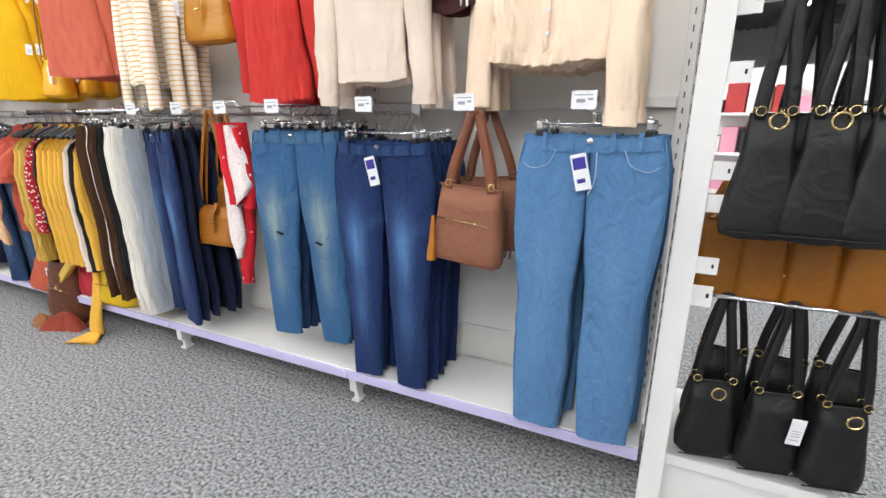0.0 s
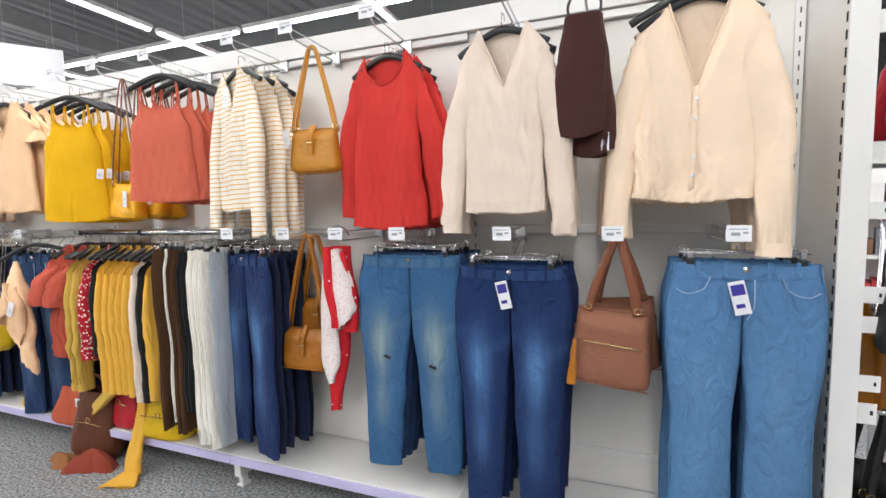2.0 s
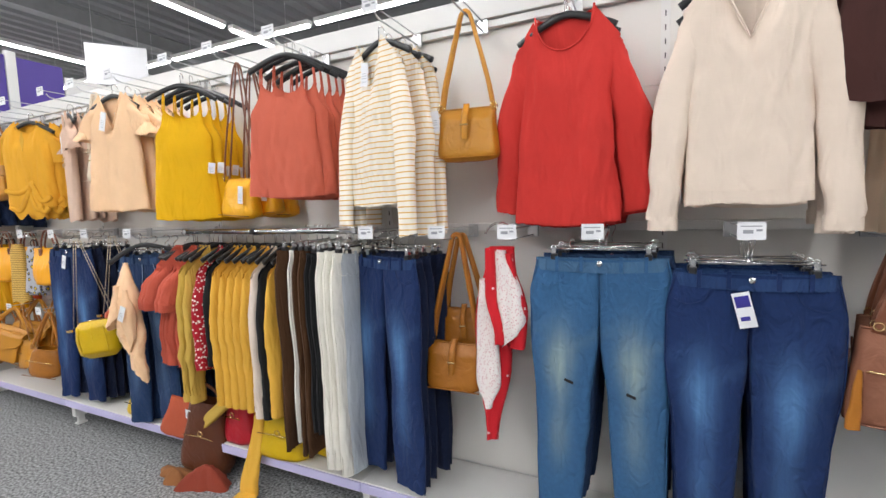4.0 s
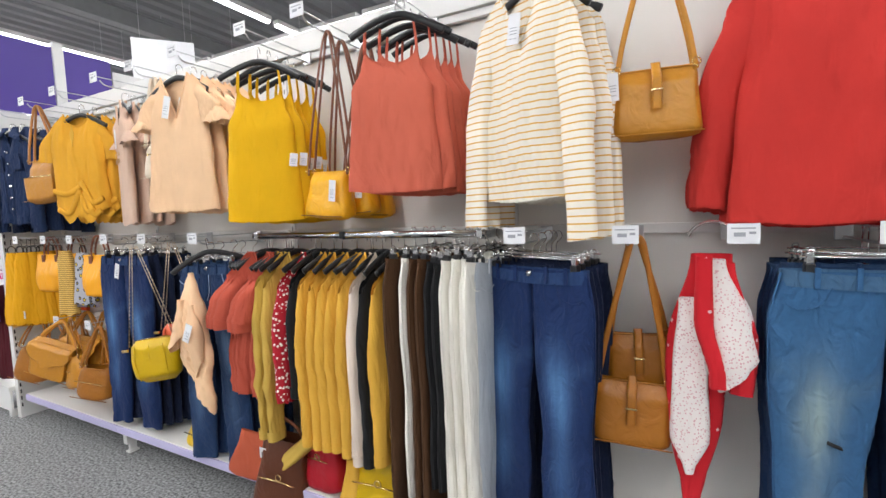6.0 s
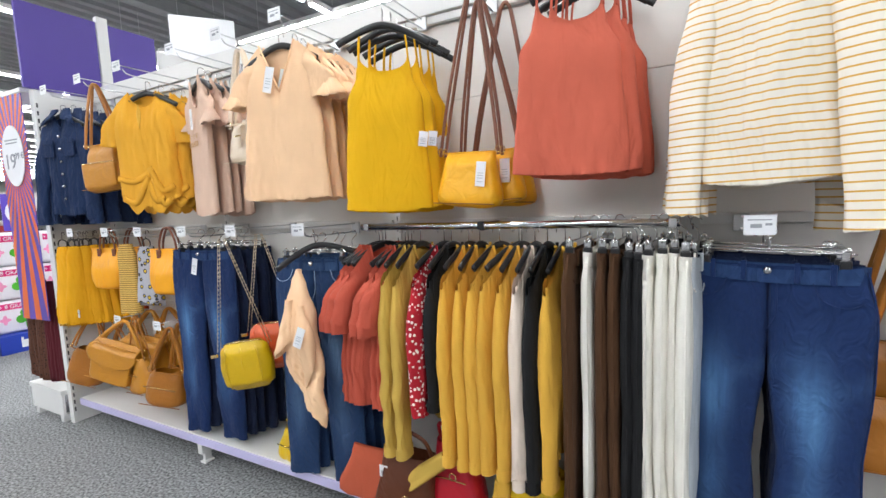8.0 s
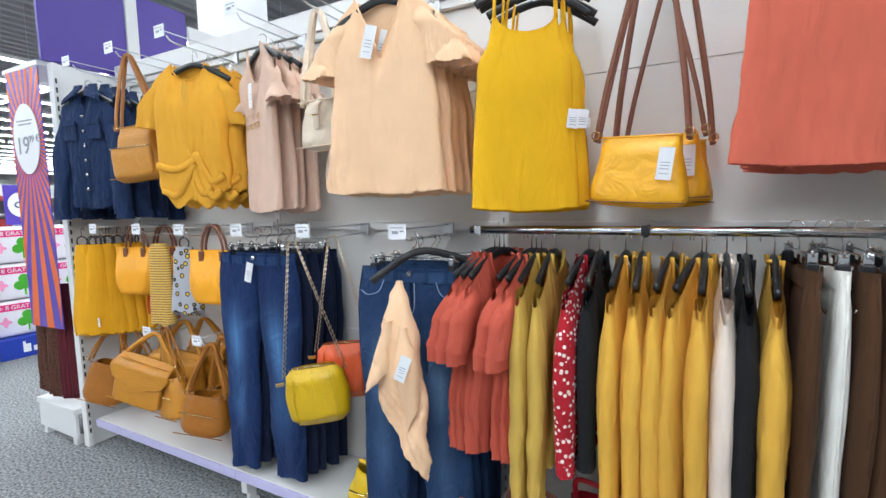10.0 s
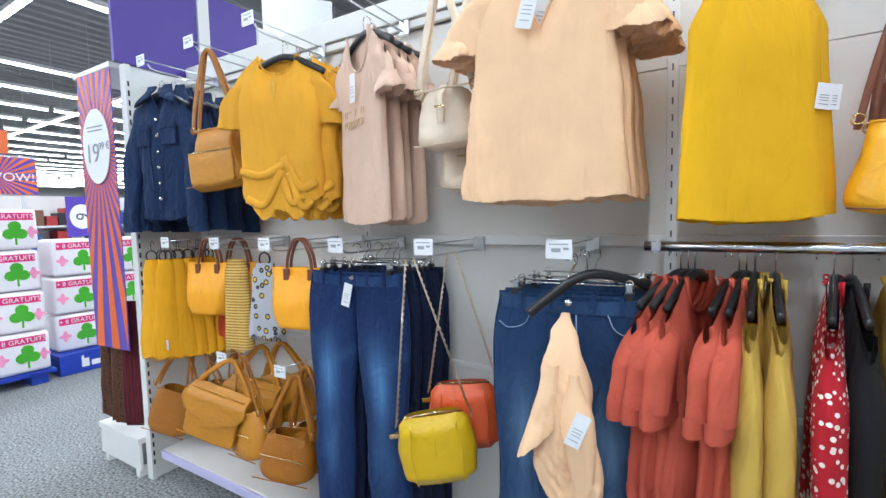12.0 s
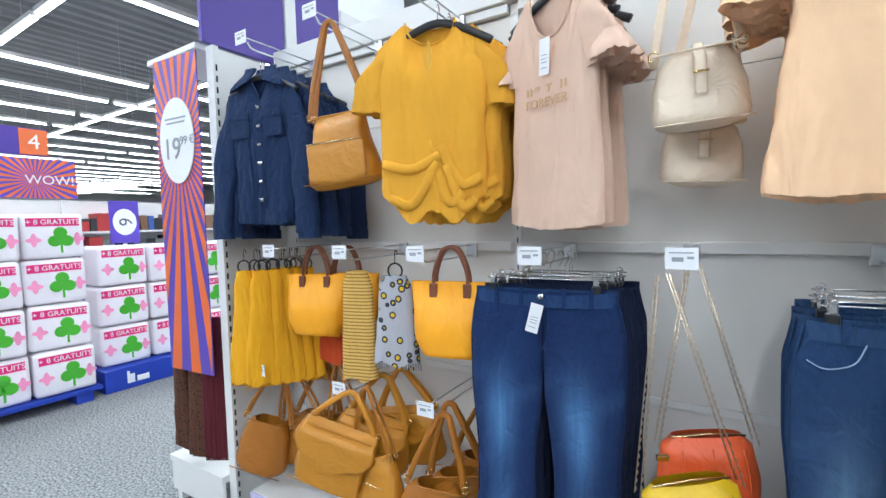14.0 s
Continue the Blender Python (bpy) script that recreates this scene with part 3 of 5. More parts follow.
def neck_round(depth, nw, slope, back=0.012):
    def f(u, side):
        a = abs(u)
        if a >= nw:
            return -slope * (a - nw) / (1 - nw)
        k = max(0.0, 1 - (a / nw) ** 2) ** 0.5
        return -(depth if side < 0 else back) * k
    f.half = nw
    return f


def neck_v(depth, nw, slope, back=0.012):
    def f(u, side):
        a = abs(u)
        if a >= nw:
            return -slope * (a - nw) / (1 - nw)
        return -(depth * (1 - a / nw) if side < 0 else back * max(0.0, 1 - (a / nw) ** 2) ** 0.5)
    f.half = nw
    return f


def top(m, mat_, label, name="shirt", cat="shirt", W=0.42, L=0.6, neck=None, sleeve=0.2, sw=0.075, swe=0.06, spread=0.045, seed=1, fold=0.012, hemw=None, slope=0.085, freq=20, group="", band=0.0, hem=None, depth=0.03, waist=1.0, rot=0.0, cuff=True, straps=0, slv_dy=0.0, unequal=0.0, neckline=True):
    """A top on a hanger: body, two sleeves, neck binding, hem."""
    t = thing(name, m, label, cat, group)
    hw = hemw or W
    nk = neck or neck_round(0.07, 0.36, slope)
    k = 0.85 if sleeve > 0.3 else 0.97
    a = lerp([(0, W / 2), (0.12, W / 2 * 0.97), (0.3, W / 2 * k), (0.6, (W * 0.45 + hw * 0.55) / 2 * k), (1, hw / 2 * k)])
    if straps:
        a = lerp([(0, W * 0.34), (0.10, W * 0.37), (0.27, W * 0.5), (1, hw / 2)])
    b = lerp([(0, 0.012), (0.25, depth), (1, depth * 0.9)])
    hm = hem or (lambda u, sd: -L + 0.012 * u * u)
    body = part("body", shell(a, b, nk, hm, nu=46, nv=34, fold=fold * 1.7, seed=seed, freq=freq * 1.3, slant=1.3, fold_top=0.2), mat_, t)
    if band:
        part("hem_band", shell(lambda v: hw / 2 * k * 0.985 + 0.004, lambda v: depth * 0.9 + 0.004, lambda u, sd: hm(u, sd) + 0.004, lambda u, sd: hm(u, sd) - band, nu=46, nv=3, fold=fold * 1.7, seed=seed, freq=freq * 1.3, slant=1.3, fold_top=1), mat_, t)
    if neckline and not straps:
        us = [nk.half * (i / 13 - 1) for i in range(27)]
        for sd in (-1, 1):
            pts = [(W / 2 * u, sd * 0.0135 * max(0, 1 - abs(u) ** 4) ** 0.5, nk(u, sd) + 0.001) for u in us]
            part("neck_binding", sweep(pts, 0.0035, 0.006, 6), mat_, t)
    if sleeve:
        for s in (-1, 1):
            ln = sleeve + (unequal if s > 0 else 0)
            x0 = s * (W / 2 - sw * 0.30)
            top_s = lambda u, sd, s=s: -slope * 0.78 - 0.05 * max(0.0, u * s) ** 1.5
            g = shell(lerp([(0, sw * 0.45), (0.25, sw * 0.62), (1, swe * 0.6)]), lerp([(0, 0.014), (0.3, 0.03), (1, 0.024)]), top_s, lambda u, sd: -slope - ln + 0.008 * u * s, cx=lerp([(0, x0), (0.5, x0 + s * spread * 0.75), (1, x0 + s * spread)]), cy=lerp([(0, 0), (1, slv_dy)]), nu=16, nv=30, fold=fold * 1.1, seed=seed + 11 * s, freq=freq * 2.4, slant=2.0, edge=2)
            sl = part("sleeve", g, mat_, t)
            if cuff:
                part("cuff", shell(lambda v: swe * 0.62, lambda v: 0.026, lambda u, sd: -slope - ln + 0.012, lambda u, sd: -slope - ln - 0.03, cx=lambda v: x0 + s * spread, cy=lambda v: slv_dy, nu=10, nv=2, edge=3), mat_, sl)
    for k in range(straps):
        s = -1 if k % 2 == 0 else 1
        for dy in (-0.014, 0.014):
            part("strap", sweep(smooth_path([(s * W * 0.325, dy * 0.7, nk(0.95 * s, -1) - 0.01), (s * W * 0.31, dy * 0.5, 0.05), (s * W * 0.29, 0, 0.098)], 4), 0.004, 0.0015, 6), mat_, t)
    return t


def row_of(first, x, y0, z, n, step, seed, half=0.2, dz=-0.014, rz=0.0, jx=0.012, hook_up=0.0, with_hangers=True, jr=6):
    """Copies of a thing behind it on the same hook, each on a hanger."""
    r = random.Random(seed)
    for i in range(n):
        m = pose(x + r.uniform(-jx, jx), y0 + step * i, z + (r.uniform(-0.012, 0.008) if i else 0), 0, r.uniform(-1.5, 1.5) if i else 0, rz + (r.uniform(-jr, jr) if i else 0))
        if i:
            copy_thing(first, m)
        if with_hangers:
            hang(m @ pose(0, 0, 0.005 + dz))


CREAM = cloth("cream_knit", 238, 214, 188, fine=420, bump=0.5)
BEIGE = cloth("beige_knit", 226, 208, 192, fine=420, bump=0.5)
RED = cloth("red_jersey", 204, 52, 46)
STRIPE = striped("cream_ochre_stripe", (240, 232, 218), (222, 172, 70), 0.0215, 2, 0.2)
CORAL = cloth("coral_jersey", 206, 102, 80)
# Rustier coral for the rail T-shirts, with the rail's shade darkened into it.
RUST_SHADED = cloth("rust_coral_shaded_jersey", 188, 84, 64)
YELLOW = cloth("yellow_jersey", 230, 176, 4)
PEACH = cloth("peach_cotton", 246, 204, 162, fine=300, bump=0.5)
PINK = cloth("dusty_pink_jersey", 220, 188, 166)
MUSTARD = cloth("mustard_crepe", 224, 164, 44, fine=260, bump=0.7)
OCHRE = cloth("ochre_knit", 218, 168, 62, fine=420, bump=0.5)
OLIVE = cloth("pale_mustard_knit", 198, 164, 74)
BROWN = cloth("dark_brown_cloth", 62, 30, 26)
TAN = cloth("brown_trouser_cloth", 72, 44, 20)
BLACK = cloth("black_cloth", 15, 15, 18)
OFFW = cloth("off_white_cotton", 232, 228, 218)
GREYW = cloth("pale_grey_denim", 176, 182, 188)
FLORAL = spotted("red_floral_print", (176, 22, 38), (240, 225, 215), 62.0, 0.34)
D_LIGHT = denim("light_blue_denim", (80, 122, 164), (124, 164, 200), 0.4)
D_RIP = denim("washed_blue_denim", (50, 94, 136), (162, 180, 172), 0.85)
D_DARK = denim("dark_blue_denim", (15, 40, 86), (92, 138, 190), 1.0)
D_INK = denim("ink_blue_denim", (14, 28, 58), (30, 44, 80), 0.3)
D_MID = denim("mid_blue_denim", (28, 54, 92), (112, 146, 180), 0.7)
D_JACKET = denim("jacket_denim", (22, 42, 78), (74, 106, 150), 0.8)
STITCH = cloth("pale_stitching", 150, 170, 196)

# ---- upper row ----
HANGER.matrix_basis = pose(-0.38, 1.345, 2.085)
o = top(pose(-0.35, 1.345, 2.08, 0, 1, -9), CREAM, "cream knitted cardigan with V neck on a black hanger", "cardigan", "cardigan", 0.37, 0.62, neck_v(0.29, 0.50, 0.10, 0.02), 0.62, 0.095, 0.075, 0.07, 3, 0.016, 0.41, slope=0.12, group="cream cardigans", band=0.03, unequal=0.05, slv_dy=-0.02)
for k in range(5):
    part("button", sweep([(0.004, -0.037, -0.33 - 0.06 * k), (0.004, -0.03, -0.33 - 0.06 * k)], 0.006, n=10, up=(0, 0, 1)), PAPER, o)
part("button_band", sweep(smooth_path([(0.0, -0.034, -0.29), (0.002, -0.036, -0.45), (0.0, -0.034, -0.62)], 5), 0.009, 0.0015, 6), CREAM, o)
row_of(o, -0.34, 1.345, 2.08, 5, 0.055, 4, jx=0.03, rz=-6)
o = thing("folded_leggings", pose(-0.70, 1.36, 2.09), "dark brown leggings folded over a ring hanger", "leggings")
part("ring", sweep(ring_pts(0, 0, 0.015, 0.055, 24), 0.005, n=7, closed=True), BLACKP, o, "black plastic ring")
for i, (dx, l) in enumerate(((-0.02, 0.44), (0.02, 0.5), (0.0, 0.47))):
    part("fold", shell(lerp([(0, 0.062), (0.3, 0.08), (0.9, 0.096), (1, 0.09)]), lambda v: 0.03, lambda u, sd: -0.03, lambda u, sd, l=l: -l + 0.03 * u * u, cx=lerp([(0, 0), (1, dx)]), cy=lambda v, i=i: 0.035 * (i - 1), nu=14, nv=16, fold=0.012, seed=i + 40), BROWN, o)
card_tag(o, 0.07, -0.03, -0.42)
o = top(pose(-0.98, 1.345, 2.075, 0, 0, -7), BEIGE, "pale beige V-neck knitted jumper on a black hanger", "jumper", "jumper", 0.34, 0.64, neck_v(0.21, 0.54, 0.10, 0.02), 0.60, 0.09, 0.07, 0.075, 12, 0.014, 0.37, slope=0.12, group="beige jumpers", band=0.035)
row_of(o, -0.98, 1.345, 2.075, 3, 0.08, 8, rz=-7)
o = top(pose(-1.51, 1.44, 2.08, 0, 0, -7), RED, "bright red round-neck top with long sleeves", "top", "top", 0.37, 0.735, neck_round(0.13, 0.56, 0.11, 0.02), 0.56, 0.095, 0.085, 0.085, 21, 0.015, 0.45, slope=0.13, group="red tops", cuff=False, slv_dy=0.04)
row_of(o, -1.51, 1.44, 2.08, 4, 0.05, 9, rz=-7)
o = top(pose(-2.25, 1.35, 2.085, 0, -1, -18), STRIPE, "cream top with ochre stripes and long sleeves", "top", "top", 0.345, 0.655, neck_v(0.17, 0.46, 0.10, 0.02), 0.62, 0.085, 0.075, 0.05, 31, 0.016, 0.36, slope=0.11, group="striped tops", cuff=False, slv_dy=-0.03, unequal=0.04)
card_tag(o, 0.0, -0.04, -0.09, 8, 0.045, 0.09)
row_of(o, -2.22, 1.35, 2.085, 4, 0.075, 10, jx=0.03, rz=-16)
o = top(pose(-2.745, 1.36, 2.0, 0, 0, 20), CORAL, "coral strappy camisole on a black hanger", "camisole", "camisole", 0.30, 0.515, neck_round(0.065, 0.9, 0.012, 0.045), 0, seed=41, fold=0.009, freq=13, hemw=0.36, group="coral camisoles", straps=2)
row_of(o, -2.715, 1.36, 2.0, 6, 0.045, 11, dz=0.11, jx=0.03, rz=20)
o = top(pose(-3.43, 1.36, 1.965, 0, 0, 30), YELLOW, "bright yellow strappy camisole on a black hanger", "camisole", "camisole", 0.285, 0.575, neck_round(0.065, 0.9, 0.012, 0.045), 0, seed=51, fold=0.007, freq=12, hemw=0.33, group="yellow camisoles", straps=2)
card_tag(o, 0.14, -0.026, -0.28, 8, 0.034, 0.055)
row_of(o, -3.425, 1.36, 1.965, 5, 0.05, 12, dz=0.11, jx=0.018, rz=30)


def ruffles(t, W, z, mat_, seed):
    for s in (-1, 1):
        part("ruffle", shell(lerp([(0, 0.035), (1, 0.06)]), lerp([(0, 0.02), (1, 0.04)]), lambda u, sd: z, lambda u, sd: z - 0.06, cx=lambda v: s * (W / 2 + 0.035 + 0.012 * v), nu=14, nv=6, fold=0.02, seed=seed + s, freq=60), mat_, t)


o = top(pose(-3.885, 1.285, 2.08, 0, 0, 6), PEACH, "peach cotton blouse with ruffled short sleeves", "blouse", "blouse", 0.37, 0.625, neck_v(0.19, 0.48, 0.075, 0.02), 0.15, 0.10, 0.10, 0.06, 61, 0.014, 0.445, slope=0.075, group="peach blouses", cuff=False)
ruffles(o, 0.40, -0.17, PEACH, 70)
card_tag(o, -0.01, -0.045, -0.1, 16, 0.042, 0.10)
row_of(o, -3.87, 1.285, 2.08, 5, 0.06, 14, rz=9)
o = top(pose(-4.59, 1.405, 2.08, 0, 0, -20), PINK, "dusty pink T-shirt with printed lettering", "t-shirt", "t-shirt", 0.30, 0.68, neck_round(0.14, 0.52, 0.08, 0.02), 0.17, 0.085, 0.08, 0.02, 71, 0.008, 0.33, group="pink T-shirts", cuff=False)
GILT = mat("gilt_print", srgb(196, 158, 112), rough=0.4, bump=0)
part("print", moved(text_geo("FOREVER", 0.036), pose(0.0, -0.0375, -0.325)), GILT, o, "gilt lettering FOREVER", False)
part("print", moved(join(box(-0.07, -0.064, -0.001, 0, 0, 0.022), box(-0.056, -0.05, -0.001, 0, 0, 0.022), box(-0.04, -0.022, -0.001, 0, 0.016, 0.022), box(0.0, 0.02, -0.001, 0, 0.016, 0.022), box(0.007, 0.013, -0.001, 0, 0, 0.016), box(0.05, 0.056, -0.001, 0, 0, 0.022), box(0.064, 0.07, -0.001, 0, 0, 0.022)), pose(0, -0.0365, -0.298)), GILT, o, "", False)
ruffles(o, 0.28, -0.18, PINK, 90)
card_tag(o, 0.0, -0.04, -0.15, 2, 0.035, 0.1)
row_of(o, -4.585, 1.405, 2.08, 4, 0.06, 15, rz=-18)


def knot_hem(u, sd):
    return -0.60 + 0.07 * max(0, abs(u) - 0.3) - (0.05 * math.exp(-((abs(u) - 0.45) / 0.25) ** 2))


o = top(pose(-4.98, 1.365, 2.065, 0, 0, 21), MUSTARD, "mustard crepe blouse with a gathered twisted front hem", "blouse", "blouse", 0.37, 0.62, neck_round(0.075, 0.44, 0.08, 0.02), 0.19, 0.11, 0.11, 0.06, 81, 0.012, 0.36, group="mustard blouses", hem=knot_hem, cuff=False, depth=0.05)
part("keyhole", shell(lerp([(0, 0.004), (0.4, 0.014), (1, 0.002)]), lambda v: 0.002, lambda u, sd: -0.075, lambda u, sd: -0.20, cy=lambda v: -0.047 - 0.006 * v, nu=6, nv=10), OCHRE, o, "keyhole slit below the neck")
for k, (x0, z0, x1, z1) in enumerate(((-0.16, -0.45, 0.03, -0.43), (0.16, -0.50, 0.03, -0.40), (-0.14, -0.56, 0.02, -0.45), (0.14, -0.57, 0.05, -0.46), (0.0, -0.38, 0.10, -0.55))):
    part("drape_fold", sweep(smooth_path([(x0, -0.042, z0), ((x0 + x1) / 2, -0.048, min(z0, z1) - 0.02), (x1, -0.050, z1)], 6), 0.017, 0.009, 8), MUSTARD, o)
row_of(o, -4.95, 1.365, 2.065, 4, 0.065, 16, rz=19)

o = top(pose(-5.80, 1.335, 2.05, 0, 0, 11), D_JACKET, "blue denim jacket with buttoned chest pockets", "jacket", "jacket", 0.36, 0.58, neck_v(0.10, 0.3, 0.11), 0.56, 0.10, 0.085, 0.075, 91, 0.012, 0.34, group="denim jackets", band=0.035, slv_dy=-0.02)
for s in (-1, 1):
    pk = part("chest_pocket", box(s * 0.085 - 0.045, s * 0.085 + 0.045, -0.042, -0.034, -0.26, -0.17, 0.004), D_JACKET, o, "", False)
    part("flap", join(box(s * 0.085 - 0.047, s * 0.085 + 0.047, -0.046, -0.041, -0.185, -0.155, 0.003)), D_JACKET, pk, "frayed pocket flap", False)
    part("collar", shell(lerp([(0, 0.03), (1, 0.055)]), lambda v: 0.008, lambda u, sd: 0.03, lambda u, sd: -0.05 - 0.02 * u * s, cx=lerp([(0, s * 0.05), (1, s * 0.085)]), cy=lerp([(0, 0.0), (1, -0.035)]), nu=8, nv=6), D_JACKET, o)
    part("seam", sweep(smooth_path([(s * 0.05, -0.038, -0.27), (s * 0.035, -0.04, -0.4), (s * 0.03, -0.038, -0.55)], 5), 0.0025, 0.002, 5), D_JACKET, o)
for k in range(6):
    part("button", sweep([(0.012, -0.044, -0.14 - 0.075 * k), (0.012, -0.034, -0.14 - 0.075 * k)], 0.008, n=10, up=(0, 0, 1)), CHROME, o)
row_of(o, -5.80, 1.335, 2.05, 6, 0.05, 17, rz=12, jx=0.02)

# ---- lower row of trousers ----
jeans_row(-0.215, 1.30, 1.235, 4, 0.07, "light blue straight jeans clipped to a hanger", "light blue jeans hanging behind another pair", (D_LIGHT, D_LIGHT), 3, 0.39, 1.0, hemw=0.16, tag="violet", wear=0.6, stitch=STITCH, splay=0.004)
jeans_row(-0.96, 1.345, 1.20, 6, 0.05, "dark blue jeans with faded thighs on a clip hanger", "dark blue jeans hanging behind another pair", (D_DARK, D_DARK), 13, 0.405, 0.985, hemw=0.135, tag="violet", rz=-3, splay=0.0)
jeans_row(-1.385, 1.365, 1.235, 6, 0.05, "washed blue jeans with ripped knees", "blue jeans hanging behind another pair", (D_RIP, D_MID), 23, 0.42, 0.92, hemw=0.15, rips=True, rz=4)
jeans_row(-2.23, 1.345, 1.225, 5, 0.06, "dark blue flared jeans on a clip hanger", "ink blue jeans hanging behind another pair", (D_DARK, D_INK), 33, 0.385, 0.95, hemw=0.165, rz=-19)
jeans_row(-3.83, 1.345, 1.2, 5, 0.06, "mid blue jeans with stitched pockets", "mid blue jeans hanging behind another pair", (D_MID, D_MID), 43, 0.40, 0.99, hemw=0.16, rz=4, stitch=STITCH)
jeans_row(-4.618, 1.365, 1.225, 6, 0.05, "dark blue jeans with a blank white ticket", "ink blue jeans hanging behind another pair", (D_DARK, D_INK), 53, 0.41, 0.985, hemw=0.165, tag="plain", rz=4)

# white trousers seen edge on
r = random.Random(5)
wt = jeans(pose(-2.505, 1.47, 1.245, 0, 0, 84), OFFW, "off-white cotton trousers hanging sideways", 0.38, 0.97, 0.15, seed=61, group="white trousers", wear=0)
clips(pose(-2.505, 1.47, 1.245, 0, 0, 84))
for i, x in enumerate((-2.475, -2.447, -2.42)):
    m = pose(x, 1.47 + r.uniform(-0.02, 0.02), 1.245 + r.uniform(-0.01, 0.01), 0, 0, 84 + r.uniform(-4, 4))
    copy_thing(wt, m)
    clips(m)
gt = jeans(pose(-2.388, 1.49, 1.24, 0, 0, 82), GREYW, "pale grey washed trousers hanging sideways", 0.38, 0.97, 0.15, seed=65, group="white trousers", wear=0)
clips(pose(-2.388, 1.49, 1.24, 0, 0, 82))


# ---- side-hung clothes on the chrome rail ----
def side(x, rz=90, z=1.255, dy=0.0):
    return pose(x, 1.47 + dy, z, 0, 0, rz)


def on_rail(first, xs, angles, z=1.255, clip=False):
    """Copies of a garment along the rail, each on its hanger; xs are the edges that face the aisle."""
    for x, a in zip(xs, angles):
        m = side(x + 0.2 * math.cos(radians(a)), a, z)
        copy_thing(first, m)
        (clips if clip else hang)(m)


def first_on_rail(x, a, z=1.255, clip=False):
    m = side(x + 0.2 * math.cos(radians(a)), a, z)
    (clips if clip else hang)(m)
    return m


tee = top(first_on_rail(-3.665, 62), RUST_SHADED, "coral T-shirt with rolled short sleeves on the rail", "t-shirt", "t-shirt", 0.37, 0.66, neck_round(0.10, 0.48, 0.10), 0.19, 0.12, 0.14, 0.05, 101, 0.018, 0.40, group="coral T-shirts on the rail", cuff=True, slope=0.11)
on_rail(tee, (-3.635, -3.60, -3.51, -3.475), (66, 72, 70, 76))
kn = top(first_on_rail(-3.43, 84), OLIVE, "pale mustard knitted jumper on the rail", "jumper", "jumper", 0.38, 0.66, neck_round(0.07, 0.36, 0.12), 0.66, 0.09, 0.07, 0.02, 111, 0.018, 0.38, group="pale mustard knits on the rail", slope=0.12)
on_rail(kn, (-3.375,), (88,))
fl = top(first_on_rail(-3.295, 80), FLORAL, "red blouse with a white floral print on the rail", "blouse", "blouse", 0.38, 0.60, neck_round(0.07, 0.36, 0.12), 0.5, 0.10, 0.08, 0.03, 121, 0.02, 0.40, slope=0.12, cuff=False)
bl = top(first_on_rail(-3.235, 88), BLACK, "black knitted top on the rail", "top", "top", 0.36, 0.5, neck_round(0.07, 0.36, 0.12), 0.45, 0.08, 0.06, 0.02, 131, 0.012, 0.36, group="black tops on the rail", slope=0.12)
oc = top(first_on_rail(-3.175, 84), OCHRE, "ochre knitted cardigan with long sleeves on the rail", "cardigan", "cardigan", 0.385, 0.66, neck_v(0.2, 0.34, 0.12), 0.64, 0.10, 0.075, 0.015, 141, 0.018, 0.40, group="mustard knits on the rail", slope=0.12, band=0.03)
on_rail(oc, (-3.115, -3.07, -3.03, -2.965, -2.81), (88, 78, 68, 84, 84))
bg = top(first_on_rail(-2.91, 86), BEIGE, "pale beige knitted cardigan on the rail", "cardigan", "cardigan", 0.385, 0.68, neck_v(0.2, 0.34, 0.12), 0.66, 0.10, 0.075, 0.015, 151, 0.016, 0.40, slope=0.12)
bl2 = top(first_on_rail(-2.865, 86), BLACK, "long black cardigan with narrow sleeves on the rail", "cardigan", "cardigan", 0.385, 0.68, neck_v(0.2, 0.34, 0.12), 0.66, 0.09, 0.07, 0.01, 155, 0.012, 0.38, slope=0.12)
tr = jeans(first_on_rail(-2.745, 88, 1.25, True), TAN, "brown corduroy trousers hanging sideways on the rail", 0.40, 0.93, 0.17, seed=161, group="brown trousers on the rail", wear=0)
on_rail(tr, (-2.645, -2.612), (92, 88), 1.25, True)
gw = jeans(first_on_rail(-2.69, 88, 1.25, True), OFFW, "off-white trousers hanging sideways on the rail", 0.36, 0.88, 0.15, seed=165, wear=0)
bk = jeans(first_on_rail(-2.575, 86, 1.24, True), BLACK, "black trousers with frayed hems hanging sideways", 0.40, 0.80, 0.16, seed=171, group="black trousers on the rail", wear=0)
on_rail(bk, (-2.547,), (88,), 1.235, True)

# peach top slipping off its hanger
hang(pose(-3.77, 1.30, 1.262, 0, -8, 40))
o = thing("blouse", pose(-3.80, 1.235, 1.17, 0, 3, 10), "peach cotton blouse half slipped from its hanger", "blouse")
part("body", shell(lerp([(0, 0.010), (0.10, 0.034), (0.3, 0.066), (0.6, 0.085), (0.85, 0.082), (1, 0.05)]), lerp([(0, 0.01), (0.3, 0.035), (1, 0.022)]), lambda u, sd: -0.0, lambda u, sd: -0.60 - 0.06 * u, cx=lerp([(0, -0.01), (0.35, 0.0), (0.7, 0.015), (1, 0.06)]), nu=44, nv=48, fold=0.024, seed=181, freq=26, slant=5), PEACH, o)
part("sleeve", shell(lerp([(0, 0.016), (0.5, 0.034), (1, 0.046)]), lambda v: 0.03, lambda u, sd: -0.12, lambda u, sd: -0.33 + 0.05 * u, cx=lerp([(0, -0.03), (1, -0.062)]), cy=lambda v: -0.025, nu=16, nv=16, fold=0.016, seed=183, slant=3), PEACH, o)
